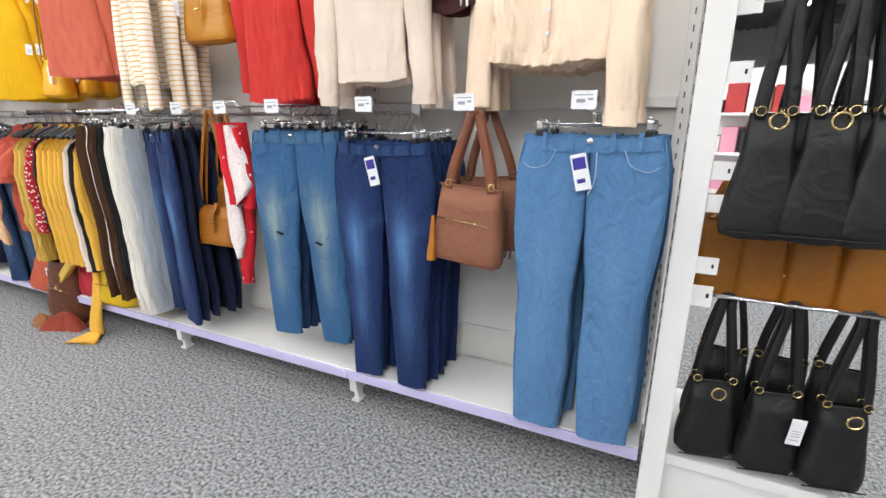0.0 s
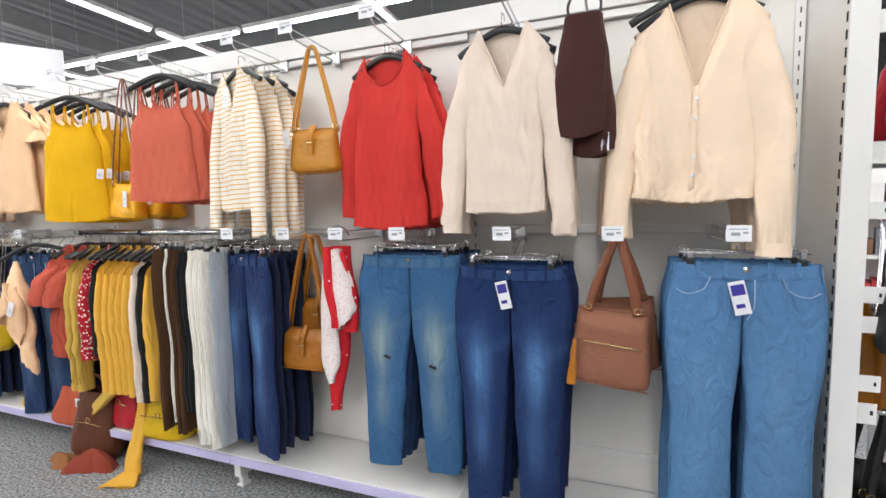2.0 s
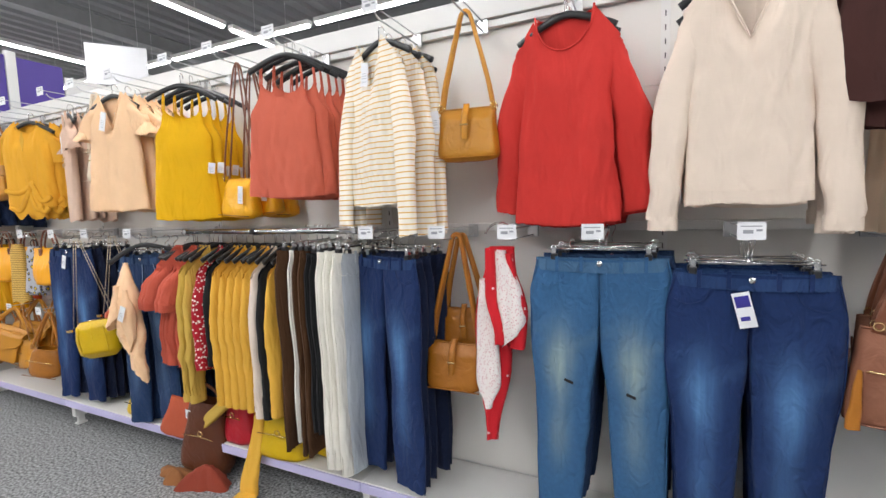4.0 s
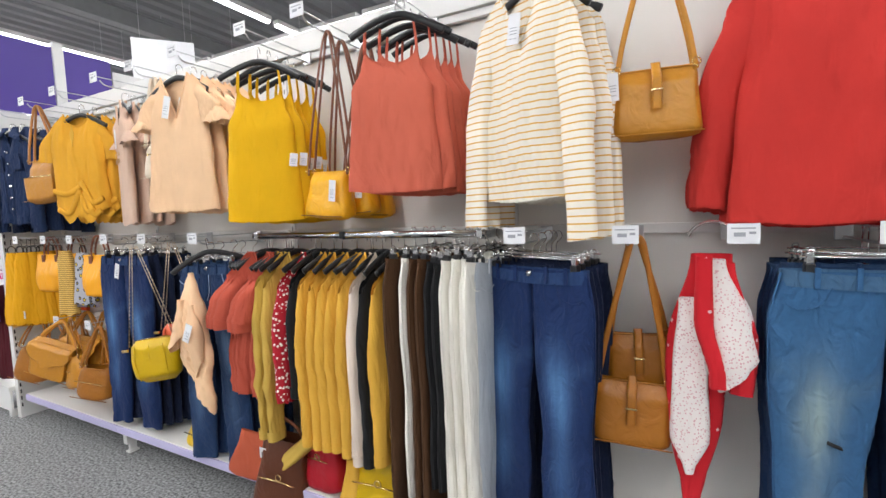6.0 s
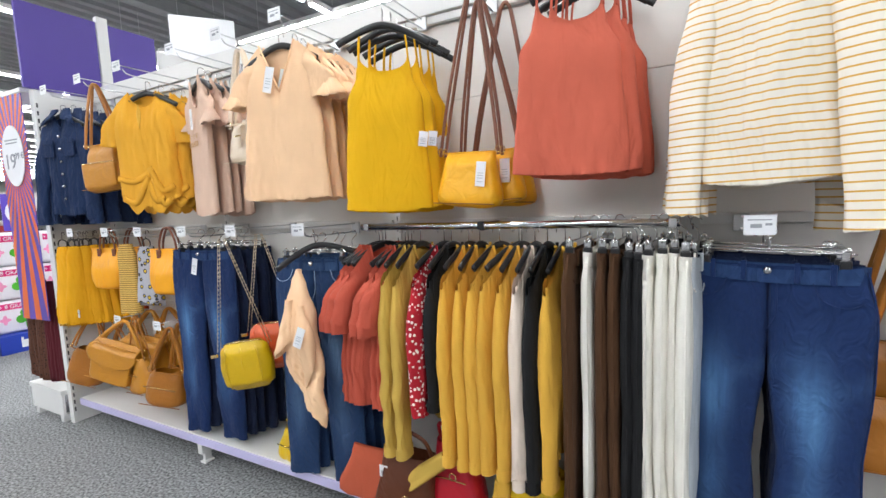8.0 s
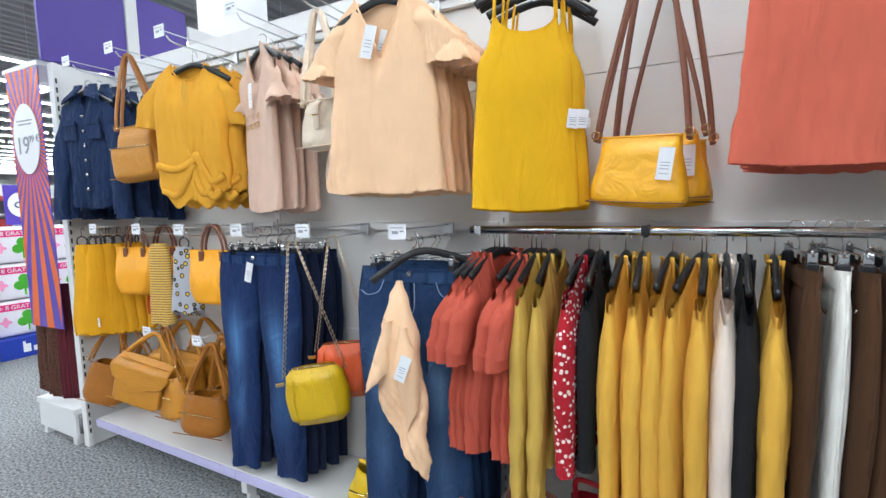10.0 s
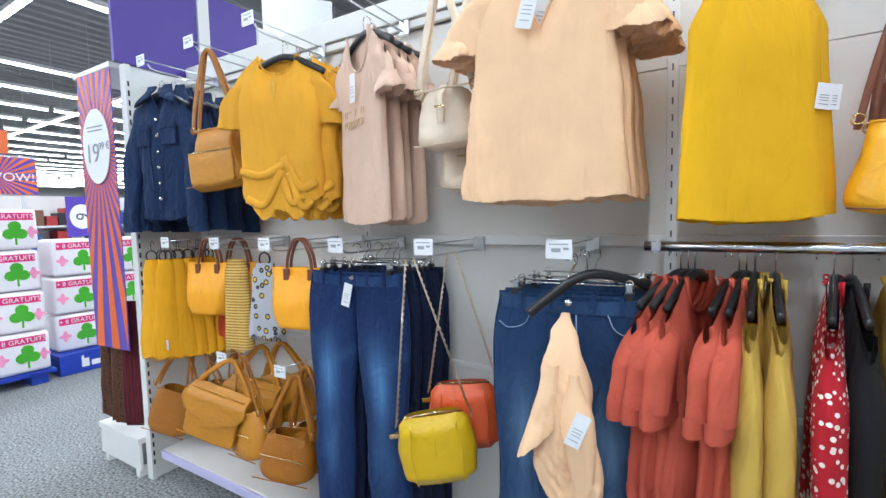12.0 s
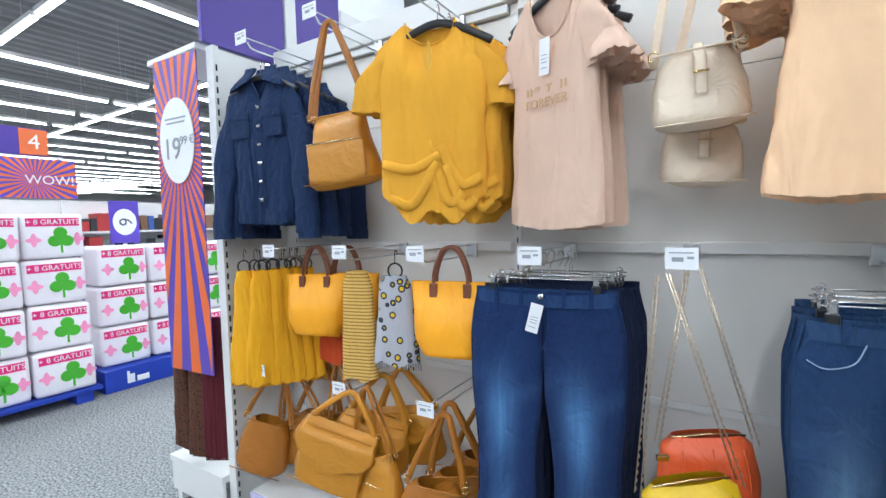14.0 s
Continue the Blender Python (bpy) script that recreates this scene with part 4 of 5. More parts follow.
part("twisted_fold", shell(lerp([(0, 0.012), (0.4, 0.04), (1, 0.02)]), lerp([(0, 0.01), (0.5, 0.028), (1, 0.01)]), lambda u, sd: -0.14, lambda u, sd: -0.44 + 0.04 * u, cx=lerp([(0, 0.02), (1, 0.06)]), cy=lambda v: -0.035, nu=16, nv=18, fold=0.014, seed=185, slant=4), PEACH, o)
card_tag(o, 0.05, -0.075, -0.22, 18, 0.036, 0.085)

# ---- bags and scarves ----
MUSTL = leather("mustard_leather", 194, 132, 34)
COGNAC = leather("cognac_leather", 164, 102, 25)
BROWNL = leather("brown_suede", 132, 84, 62, rough=0.75)
STRAPB = leather("brown_strap_leather", 122, 70, 46)
YELL = leather("yellow_leather", 240, 176, 24)
LEMON = leather("lemon_leather", 214, 176, 8, rough=0.35)
ORANGE = leather("orange_leather", 216, 92, 46, rough=0.4)
CREAML = leather("cream_leather", 226, 208, 184)
BLACKL = leather("black_leather", 11, 11, 13, rough=0.55)
REDL = leather("red_leather", 178, 16, 38, rough=0.38)
CHOC = leather("chocolate_leather", 92, 48, 26)
NYLON = cloth("yellow_nylon", 244, 168, 14, rough=0.5, fine=500, bump=0.2)


def pouch(W, H, D, taper=0.9, seed=1, sag=0.006, edge=7, mouth=0.25, nu=18, nv=18):
    """A soft bag body hanging below z = 0, closed at the bottom."""
    a = lerp([(0, W / 2 * taper), (0.15, W / 2 * (taper + 0.03)), (0.9, W / 2), (0.96, W / 2 * 0.985), (1, W / 2 * 0.94)])
    if mouth > 0.5:
        a = lerp([(0, W * 0.26), (0.06, W * 0.34), (0.2, W * 0.42), (0.5, W * 0.48), (0.85, W * 0.5), (0.95, W * 0.47), (1, W * 0.36)])
        edge = 3
    b = lerp([(0, D / 2 * mouth), (0.25, D / 2 * 0.75), (0.85, D / 2), (0.95, D / 2 * 0.92), (1, D / 2 * 0.1)])
    return shell(a, b, lambda u, s: -0.004 * (1 - u * u), lambda u, s: -H + 0.012 * u * u * u * u, nu=nu, nv=nv, fold=sag, seed=seed, freq=16, edge=edge, slant=2, fold_top=0.5)


def bag(m, mat_, label, W=0.24, H=0.2, D=0.1, strap=0.3, sm=None, sw=0.009, features=(), group="", taper=0.9, spread=0.45, nstrap=2, metal=GOLD, seed=1, apart=0.03, mouth=0.25):
    """A handbag hanging from its straps; z = 0 is the top of the body."""
    t = thing("handbag", m, label, "handbag", group)
    body = part("body", pouch(W, H, D, taper, seed, mouth=mouth), mat_, t)
    sm = sm or mat_
    for k in range(nstrap):
        y = (k - (nstrap - 1) / 2) * apart
        s = W * spread
        if strap:
            pts = smooth_path([(-s, y, -0.015), (-s * 0.78, y, strap * 0.3), (-s * 0.28, y * 0.6, strap * 0.86), (-0.012, y * 0.3, strap), (0.012, y * 0.3, strap), (s * 0.28, y * 0.6, strap * 0.86), (s * 0.78, y, strap * 0.3), (s, y, -0.015)], 5)
            st = part("strap", sweep(pts, sw, 0.0028, 8, up=(0, 1, 0)), sm, t)
            for q in (-s, s):
                part("ring", sweep(ring_pts(q, y - 0.002, 0.004, 0.011, 14), 0.002, n=6, closed=True), metal, st, "metal ring")
    part("top_edge", sweep([(W / 2 * taper * (u / 8 - 1), -D / 2 * mouth - 0.001, -0.003) for u in range(17)], 0.003, 0.004, 6), mat_, t)
    part("base_seam", sweep([(W / 2 * 0.97 * (u / 8 - 1), -D / 2 - 0.0005, -H * 0.93) for u in range(17)], 0.002, 0.0025, 6), sm, t)
    for f in features:
        y = -D / 2 - 0.003
        if f == "zip":
            part("zip", sweep([(-W * 0.38, y, -H * 0.4), (0, y - 0.001, -H * 0.41), (W * 0.38, y, -H * 0.43)], 0.003, 0.002, 6), metal, t, "metal zip")
        if f == "tab":
            tb = part("tab", shell(lambda v: 0.013, lambda v: 0.004, lambda u, s: 0.015, lambda u, s: -H * 0.6, cy=lerp([(0, -D * 0.15), (0.4, y - 0.002), (1, y - 0.003)]), nu=6, nv=10), sm, t)
            part("clasp", box(-0.016, 0.016, y - 0.011, y - 0.006, -H * 0.36, -H * 0.33, 0.001), metal, tb, "metal bar clasp", False)
        if f == "flap":
            part("flap", shell(lerp([(0, W * 0.46), (0.5, W * 0.5), (0.85, W * 0.42), (1, W * 0.2)]), lambda v: 0.006, lambda u, s: 0.012, lambda u, s: -H * 0.58 + 0.02 * u * u, cy=lerp([(0, -D * 0.1), (0.3, y), (1, y - 0.012)]), nu=14, nv=12, fold=0.004, seed=seed), mat_, t)
        if f == "tassel":
            ts = part("tassel", shell(lerp([(0, 0.005), (0.25, 0.010), (1, 0.017)]), lerp([(0, 0.005), (1, 0.013)]), lambda u, s: -H * 0.4, lambda u, s: -H * 0.98, cx=lambda v: -W * 0.43, cy=lambda v: y, nu=9, nv=8, fold=0.004, freq=160, seed=4), COGNAC, t, "fringed leather tassel")
        if f == "fringe":
            for i in range(16):
                q = -W * 0.5 + W * i / 15
                part("fringe_strand", sweep([(q, D / 2 + 0.012, -H * 0.3), (q + 0.004, D / 2 + 0.02, -H * 0.65), (q - 0.003, D / 2 + 0.018, -H * 0.9)], 0.003, n=5), mat_, t)
        if f == "tag":
            card_tag(t, W * 0.3, y - 0.004, -H * 0.2, 4, 0.038, 0.085)
        if f == "sidetag":
            card_tag(t, -W * 0.48, y - 0.004, -H * 0.05, -3, 0.035, 0.08)
        if f == "pocket":
            part("front_pocket", moved(pouch(W * 0.8, H * 0.55, 0.02, 0.97, seed + 3, 0.002), pose(0, y + 0.004, -H * 0.4)), mat_, t)
        if f == "rings":
            for q in (0.0,):
                part("large_ring", sweep(ring_pts(q, y - 0.006, -0.02, 0.019, 18), 0.003, n=7, closed=True), metal, t, "large gold ring")
    return t


bag(pose(-0.595, 1.33, 1.06, 0, 3, -6), BROWNL, "brown suede shoulder bag with a zip and tassel", 0.27, 0.28, 0.10, 0.235, STRAPB, 0.016, ("zip", "tassel", "fringe"), "brown bags", 0.86, 0.3, 2, seed=3)
bag(pose(-0.57, 1.46, 1.08, 0, -3, 8), BROWNL, "brown suede fringed bag behind another", 0.27, 0.28, 0.10, 0.22, STRAPB, 0.014, ("fringe",), "brown bags", 0.86, 0.3, 2, seed=5)
bag(pose(-1.885, 1.45, 1.80, 0, 0, 8), MUSTL, "mustard leather crossbody bag with a bar clasp", 0.25, 0.205, 0.10, 0.36, MUSTL, 0.008, ("tab", "sidetag"), "", 0.88, 0.42, 2, seed=7)
bag(pose(-1.945, 1.41, 0.875, 0, 2, 6), COGNAC, "mustard leather bucket bag with a bar clasp", 0.235, 0.20, 0.10, 0.43, COGNAC, 0.009, ("tab",), "cognac bucket bags", 0.97, 0.42, 2, seed=9)
bag(pose(-1.935, 1.50, 1.0, 0, -2, 6), COGNAC, "mustard leather bucket bag behind another", 0.20, 0.20, 0.09, 0.30, COGNAC, 0.009, ("tab",), "cognac bucket bags", 0.95, 0.42, 2, seed=10)
bag(pose(-3.115, 1.425, 1.595, 0, 3, -8), YELL, "yellow crossbody bag with long brown straps", 0.265, 0.20, 0.10, 0.55, STRAPB, 0.007, ("tag",), "yellow crossbody bags", 0.78, 0.46, 2, seed=11)
bag(pose(-3.075, 1.52, 1.60, 0, -3, -4), YELL, "yellow crossbody bag behind another", 0.265, 0.20, 0.10, 0.545, STRAPB, 0.007, ("tag",), "yellow crossbody bags", 0.78, 0.46, 2, seed=12)
bag(pose(-3.05, 1.60, 1.595, 0, 2, 4), YELL, "yellow crossbody bag behind another", 0.265, 0.20, 0.10, 0.55, STRAPB, 0.007, (), "yellow crossbody bags", 0.78, 0.46, 2, seed=13)
bag(pose(-4.235, 1.40, 1.82, 0, -3, 8), CREAML, "cream leather shoulder bag with a buckled tab", 0.215, 0.19, 0.13, 0.33, CREAML, 0.012, ("tab",), "cream bags", 0.9, 0.44, 2, seed=14, mouth=0.6)
bag(pose(-4.225, 1.52, 1.68, 0, 2, 10), CREAML, "cream leather shoulder bag hanging lower", 0.20, 0.18, 0.11, 0.45, CREAML, 0.012, ("tab",), "cream bags", 0.95, 0.44, 2, seed=15, mouth=0.6)
bag(pose(-5.375, 1.345, 1.83, 0, -5, 16), MUSTL, "mustard leather shoulder bag with a front zip", 0.29, 0.27, 0.13, 0.33, COGNAC, 0.011, ("zip", "pocket"), "", 0.72, 0.4, 2, seed=16)

# chain bags
CHAIN = mat("gold_chain", (0.72, 0.58, 0.42), rough=0.3, metal=1.0, var=0.1, bump=0)


def chain_bag(m, mat_, label, zt, seed):
    t = thing("chain_bag", m, label, "handbag", "chain bags")
    g = shell(lerp([(0, 0.085), (0.14, 0.112), (0.5, 0.124), (0.86, 0.116), (1, 0.08)]), lerp([(0, 0.025), (0.2, 0.052), (0.8, 0.058), (1, 0.012)]), lambda u, s: 0.0, lambda u, s: -0.225, nu=18, nv=16, edge=3, fold=0.002, seed=seed)
    part("body", g, mat_, t)
    for k in range(3):
        x = -0.07 + 0.07 * k
        part("rib", sweep(smooth_path([(x, -0.046, -0.02), (x * 1.1, -0.054, -0.11), (x, -0.046, -0.205)], 5), 0.003, 0.003, 6), mat_, t)
    part("zip", sweep([(-0.09, -0.012, -0.002), (0, -0.012, 0.004), (0.09, -0.012, -0.002)], 0.003, n=6), GOLD, t, "gold zip")
    part("clasp", box(-0.135, -0.105, -0.05, -0.038, -0.045, -0.03, 0.003), GOLD, t, "gold clasp", False)
    for q in (-1, 1):
        for y in (-0.012, 0.02):
            st = part("chain", sweep([(q * 0.12, y, -0.03), (q * 0.012, y * 0.5, zt)], 0.0012, 0.0012, 5), CHAIN, t, "thin gold chain")
            d = Vector((q * 0.012 - q * 0.12, y * -0.5, zt + 0.03))
            links = []
            for i in range(26):
                p = Vector((q * 0.12, y, -0.03)) + d * ((i + 0.5) / 26)
                links.append(sweep([p - d * 0.012, p - d * 0.006 + Vector((0.003, 0, 0)), p + d * 0.006 + Vector((0.003, 0, 0)), p + d * 0.012], 0.0016, n=4))
            part("chain_trim", join(*links), CHAIN, st)
    return t


chain_bag(pose(-4.24, 1.275, 0.81, 0, -7, 30), LEMON, "lemon yellow chain bag with ribbed sides", 0.485, 3)
chain_bag(pose(-4.21, 1.42, 0.865, 0, -4, 24), ORANGE, "orange chain bag with ribbed sides", 0.44, 4)


def scarf(m, mat_, label, W, L, seed, fold=0.02, freq=34, ring=True, flare=1.1, group="", name="scarf", fr=True):
    """A scarf threaded on a small ring hanger."""
    t = thing(name, m, label, "scarf", group)
    if ring:
        part("ring", sweep(ring_pts(0, 0, 0.005, 0.028, 18), 0.0035, n=6, closed=True), BLACKP, t, "black plastic ring hanger")
        part("hook", moved(hook_geo(0.05, 0.012), pose(0, 0, 0.03, 0, 0, 90)), BLACKP, t)
    part("cloth", shell(lerp([(0, W * 0.28), (0.15, W * 0.42), (1, W / 2 * flare)]), lerp([(0, 0.02), (1, 0.028)]), lambda u, s: -0.012, lambda u, s: -L + 0.008 * math.sin(5 * u + seed), nu=34, nv=24, fold=fold * 0.7, seed=seed, freq=freq, slant=1.0), mat_, t)
    if fr:
        strands = [sweep([(W / 2 * flare * (i / 9 - 1), 0, -L + 0.01), (W / 2 * flare * (i / 9 - 1) + 0.004, 0, -L - 0.025)], 0.003, n=4) for i in range(19)]
        part("fringe", join(*strands), mat_, t)
    return t


YSC = cloth("yellow_scarf_cloth", 228, 166, 14)
s0 = scarf(pose(-5.975, 1.33, 1.245, 0, 0, 30), YSC, "yellow crinkled scarf on a ring hanger", 0.115, 0.51, 1, 0.03, 60, flare=1.45, group="yellow scarves")
for i, (x, y) in enumerate(((-5.95, 1.365), (-5.93, 1.40), (-5.92, 1.44), (-5.91, 1.48), (-5.90, 1.52), (-5.90, 1.56))):
    copy_thing(s0, pose(x, y, 1.245, 0, 0, 20 + 9 * (i % 3)))
scarf(pose(-5.36, 1.39, 1.26, 0, 0, 14), striped("woven_braid", (218, 178, 96), (150, 112, 46), 0.013, 2, 0.35), "woven straw-coloured scarf with a braided pattern", 0.15, 0.43, 22, 0.004, 40, False, 1.0, fr=False)
scarf(pose(-5.20, 1.42, 1.245, 0, 0, 14), spotted("grey_circle_print", (182, 182, 190), (60, 60, 70), 26.0, 0.36, (226, 190, 40)), "grey scarf printed with yellow circles", 0.16, 0.34, 23, 0.016, 40)


def tote(m, label, W=0.30, H=0.26):
    t = thing("tote_bag", m, label, "tote bag", "yellow tote bags")
    part("body", shell(lerp([(0, W * 0.5), (0.7, W * 0.46), (1, W * 0.34)]), lerp([(0, 0.012), (0.6, 0.06), (0.95, 0.06), (1, 0.005)]), lambda u, s: 0.0, lambda u, s: -H, nu=18, nv=16, fold=0.006, seed=int(W * 1000), freq=14, slant=3), NYLON, t)
    for y in (-0.012, 0.012):
        h = part("handle", sweep(smooth_path([(-0.06, y, -0.05), (-0.058, y, 0.03), (-0.03, y, 0.10), (0.0, y, 0.115), (0.03, y, 0.10), (0.058, y, 0.03), (0.06, y, -0.05)], 5), 0.007, 0.005, 8), STRAPB, t, "brown leather handle")
        for q in (-1, 1):
            part("patch", box(q * 0.06 - 0.014, q * 0.06 + 0.014, y - 0.012 if y < 0 else y, y if y < 0 else y + 0.012, -0.06, -0.005, 0.004), STRAPB, h, "leather patch", False)
    return t


tote(pose(-5.62, 1.425, 1.22, 0, 0, 12), "yellow nylon tote bag with brown leather handles")
tote(pose(-4.945, 1.40, 1.225, 0, 0, 10), "yellow nylon tote bag with brown leather handles")
tote(pose(-5.56, 1.54, 1.215, 0, 0, 18), "yellow nylon tote bag behind another")
scarf(pose(-5.60, 1.53, 1.10, 0, 0, 10), cloth("rust_cloth", 190, 70, 24), "rust coloured scarf hanging behind a tote", 0.2, 0.28, 31, 0.02, 40, False, fr=False)

# small bags on the low hooks
bag(pose(-5.93, 1.39, 0.545, 0, 14, 24), COGNAC, "cognac leather dome bag on a low hook", 0.25, 0.25, 0.12, 0.235, COGNAC, 0.008, (), "cognac bags on low hooks", 0.66, 0.46, 2, seed=31, mouth=0.7)
bag(pose(-5.84, 1.49, 0.54, 0, -10, 14), COGNAC, "cognac leather dome bag behind another", 0.24, 0.21, 0.12, 0.24, COGNAC, 0.008, (), "cognac bags on low hooks", 0.7, 0.46, 2, seed=32, mouth=0.6)
bag(pose(-5.40, 1.33, 0.65, 0, 16, 20), MUSTL, "mustard leather saddle bag with a rounded flap", 0.33, 0.24, 0.13, 0.14, MUSTL, 0.011, ("flap", "pocket"), "mustard saddle bags", 0.8, 0.42, 2, seed=33, mouth=0.7)
bag(pose(-5.33, 1.45, 0.66, 0, 10, 16), MUSTL, "mustard leather saddle bag behind another", 0.30, 0.22, 0.12, 0.17, MUSTL, 0.011, ("flap",), "mustard saddle bags", 0.8, 0.42, 2, seed=34, mouth=0.7)
bag(pose(-5.28, 1.57, 0.66, 0, -8, 12), MUSTL, "mustard leather saddle bag behind another", 0.30, 0.22, 0.12, 0.16, MUSTL, 0.011, ("flap",), "mustard saddle bags", 0.8, 0.42, 2, seed=35, mouth=0.7)
bag(pose(-5.0, 1.355, 0.535, 0, 8, 22), COGNAC, "cognac leather dome bag with twin straps", 0.25, 0.20, 0.13, 0.24, COGNAC, 0.010, ("zip",), "cognac bags on low hooks", 0.7, 0.4, 2, seed=36, mouth=0.6)
bag(pose(-4.97, 1.45, 0.54, 0, -6, 20), COGNAC, "cognac leather dome bag behind another", 0.25, 0.20, 0.13, 0.24, COGNAC, 0.010, (), "cognac bags on low hooks", 0.7, 0.4, 2, seed=37, mouth=0.6)

for i, (x, y, z, rz) in enumerate(((-5.80, 1.57, 0.54, 30), (-5.28, 1.36, 0.57, -8), (-4.93, 1.56, 0.55, 8), (-5.62, 1.55, 0.56, -10))):
    bag(pose(x, y, z, 0, (-1) ** i * 8, rz), (COGNAC, MUSTL)[i % 2], "cognac leather bag crowded behind others", 0.25, 0.21, 0.12, 0.235, COGNAC, 0.009, ("zip",), "cognac bags on low hooks", 0.7, 0.42, 2, seed=38 + i, mouth=0.6)
for i in range(5):
    copy_thing(s0, pose(-5.90 + 0.022 * i, 1.36 + 0.045 * i, 1.245, 0, 0, 60 - 12 * i))
# red and white scarf
RW = spotted("white_mottled_print", (236, 226, 222), (216, 166, 170), 130.0, 0.3)
RS = spotted("red_bird_print", (206, 28, 40), (240, 214, 212), 27.0, 0.15)
o = thing("scarf", pose(-1.74, 1.38, 1.265), "red and white printed scarf knotted on a clear hanger", "scarf")
part("clear_hanger", sweep(ring_pts(0.0, 0, 0.03, 0.06, 20, arc=(20, 160)), 0.004, n=7), CLEAR, o)
part("red_panel", shell(lerp([(0, 0.05), (0.3, 0.085), (0.6, 0.07), (1, 0.02)]), lambda v: 0.02, lambda u, s: -0.0, lambda u, s: -0.755, cx=lerp([(0, 0.0), (0.5, -0.035), (1, -0.045)]), cy=lambda v: 0.02, nu=16, nv=22, fold=0.016, seed=51), RS, o)
part("white_panel", shell(lerp([(0, 0.03), (0.4, 0.045), (0.8, 0.05), (1, 0.012)]), lambda v: 0.014, lambda u, s: -0.12, lambda u, s: -0.62, cx=lerp([(0, -0.05), (1, -0.05)]), cy=lambda v: -0.014, nu=16, nv=22, fold=0.012, seed=52), RW, o)
part("upper_fold", shell(lerp([(0, 0.03), (0.5, 0.06), (0.85, 0.06), (1, 0.03)]), lambda v: 0.026, lambda u, s: -0.01, lambda u, s: -0.34 + 0.03 * u, cx=lerp([(0, 0.0), (0.6, 0.035), (1, 0.05)]), cy=lambda v: -0.03, nu=16, nv=20, fold=0.014, seed=53), RW, o)
part("red_band", shell(lerp([(0, 0.02), (0.5, 0.024), (1, 0.02)]), lambda v: 0.02, lambda u, s: -0.0, lambda u, s: -0.35, cx=lerp([(0, -0.02), (0.5, -0.02), (1, 0.02)]), cy=lambda v: -0.05, nu=10, nv=20, fold=0.012, seed=54), RS, o)
part("red_edge", shell(lerp([(0, 0.012), (0.6, 0.016), (1, 0.03)]), lambda v: 0.02, lambda u, s: -0.02, lambda u, s: -0.37, cx=lerp([(0, 0.04), (0.6, 0.09), (1, 0.07)]), cy=lambda v: -0.02, nu=10, nv=18, fold=0.012, seed=55), RS, o)

# ---- goods on the base shelf and the floor ----


def slumped(m, mat_, label, W, H, D, seed, name="handbag", cat="handbag", extra=None):
    """A soft bag standing on its base, z = 0 underneath."""
    t = thing(name, m, label, cat)
    part("body", moved(pouch(W, H, D, 0.72, seed, 0.012, edge=4, mouth=0.5), pose(0, 0, H)), mat_, t)
    part("strap", sweep(smooth_path([(-W * 0.3, 0, H * 0.95), (-W * 0.22, -D * 0.2, H * 1.25), (W * 0.2, -D * 0.3, H * 1.22), (W * 0.32, 0, H * 0.93)], 6), 0.009, 0.004, 8), mat_, t)
    part("zip", sweep([(-W * 0.3, -D / 2 - 0.002, H * 0.55), (0, -D / 2 - 0.004, H * 0.57), (W * 0.3, -D / 2 - 0.002, H * 0.55)], 0.003, n=6), GOLD, t, "gold zip")
    part("ring", sweep(ring_pts(0.02, -D / 2 - 0.008, H * 0.62, 0.014, 14), 0.003, n=6, closed=True), GOLD, t, "gold ring")
    return t


slumped(pose(-2.90, 1.40, 0.2, 0, 3, 8), LEMON, "lemon yellow leather bag slumped on the base shelf", 0.32, 0.25, 0.17, 61)
slumped(pose(-3.20, 1.42, 0.2, 0, -3, -4), REDL, "crimson leather rucksack on the base shelf", 0.24, 0.28, 0.15, 62, "rucksack", "rucksack")
slumped(pose(-3.44, 1.36, 0.02, 0, 6, 10), CHOC, "chocolate brown leather bag slumped against the base shelf", 0.32, 0.40, 0.16, 63)
slumped(pose(-4.08, 1.43, 0.2, 0, 4, 0), LEMON, "yellow soft bag on the base shelf", 0.26, 0.15, 0.16, 64)
slumped(pose(-2.66, 1.50, 0.2, 0, 2, 0), LEMON, "yellow leather bag behind trousers on the base shelf", 0.26, 0.20, 0.14, 65)


def heap(m, mat_, label, W, D, H, seed, name, cat):
    """A crumpled heap of cloth lying on the floor."""
    t = thing(name, m, label, cat)
    fo, fo2 = Folds(seed, 26, 2), Folds(seed + 1, 30, 2)
    V, F = [], []
    nr, na = 14, 40
    for i in range(nr + 1):
        q = i / nr
        for j in range(na):
            th = 2 * math.pi * j / na
            rad = q * (1 + 0.25 * math.sin(3 * th + seed) + 0.12 * math.sin(7 * th))
            x, y = W / 2 * rad * math.cos(th), D / 2 * rad * math.sin(th)
            z = max(0.003, H * (1 - q * q) * (0.75 + 0.45 * fo(x, y)) + 0.02 * fo2(y, x) * (1 - q) + 0.006)
            V.append((x, y, z if i < nr else 0.002))
    for i in range(nr):
        for j in range(na):
            F.append((i * na + j, (i + 1) * na + j, (i + 1) * na + (j + 1) % na, i * na + (j + 1) % na))
    part("cloth", (V, F), mat_, t)
    return t


heap(pose(-3.34, 1.27, 0.0, 0, 0, 20), cloth("terracotta_cloth", 140, 58, 40), "terracotta cloth heap on the carpet", 0.26, 0.16, 0.14, 3, "fallen_shirt", "shirt")
heap(pose(-3.56, 1.26, 0.0), cloth("brown_suede_cloth", 136, 88, 48), "brown suede strap end lying on the carpet", 0.24, 0.14, 0.06, 5, "fallen_belt", "belt")
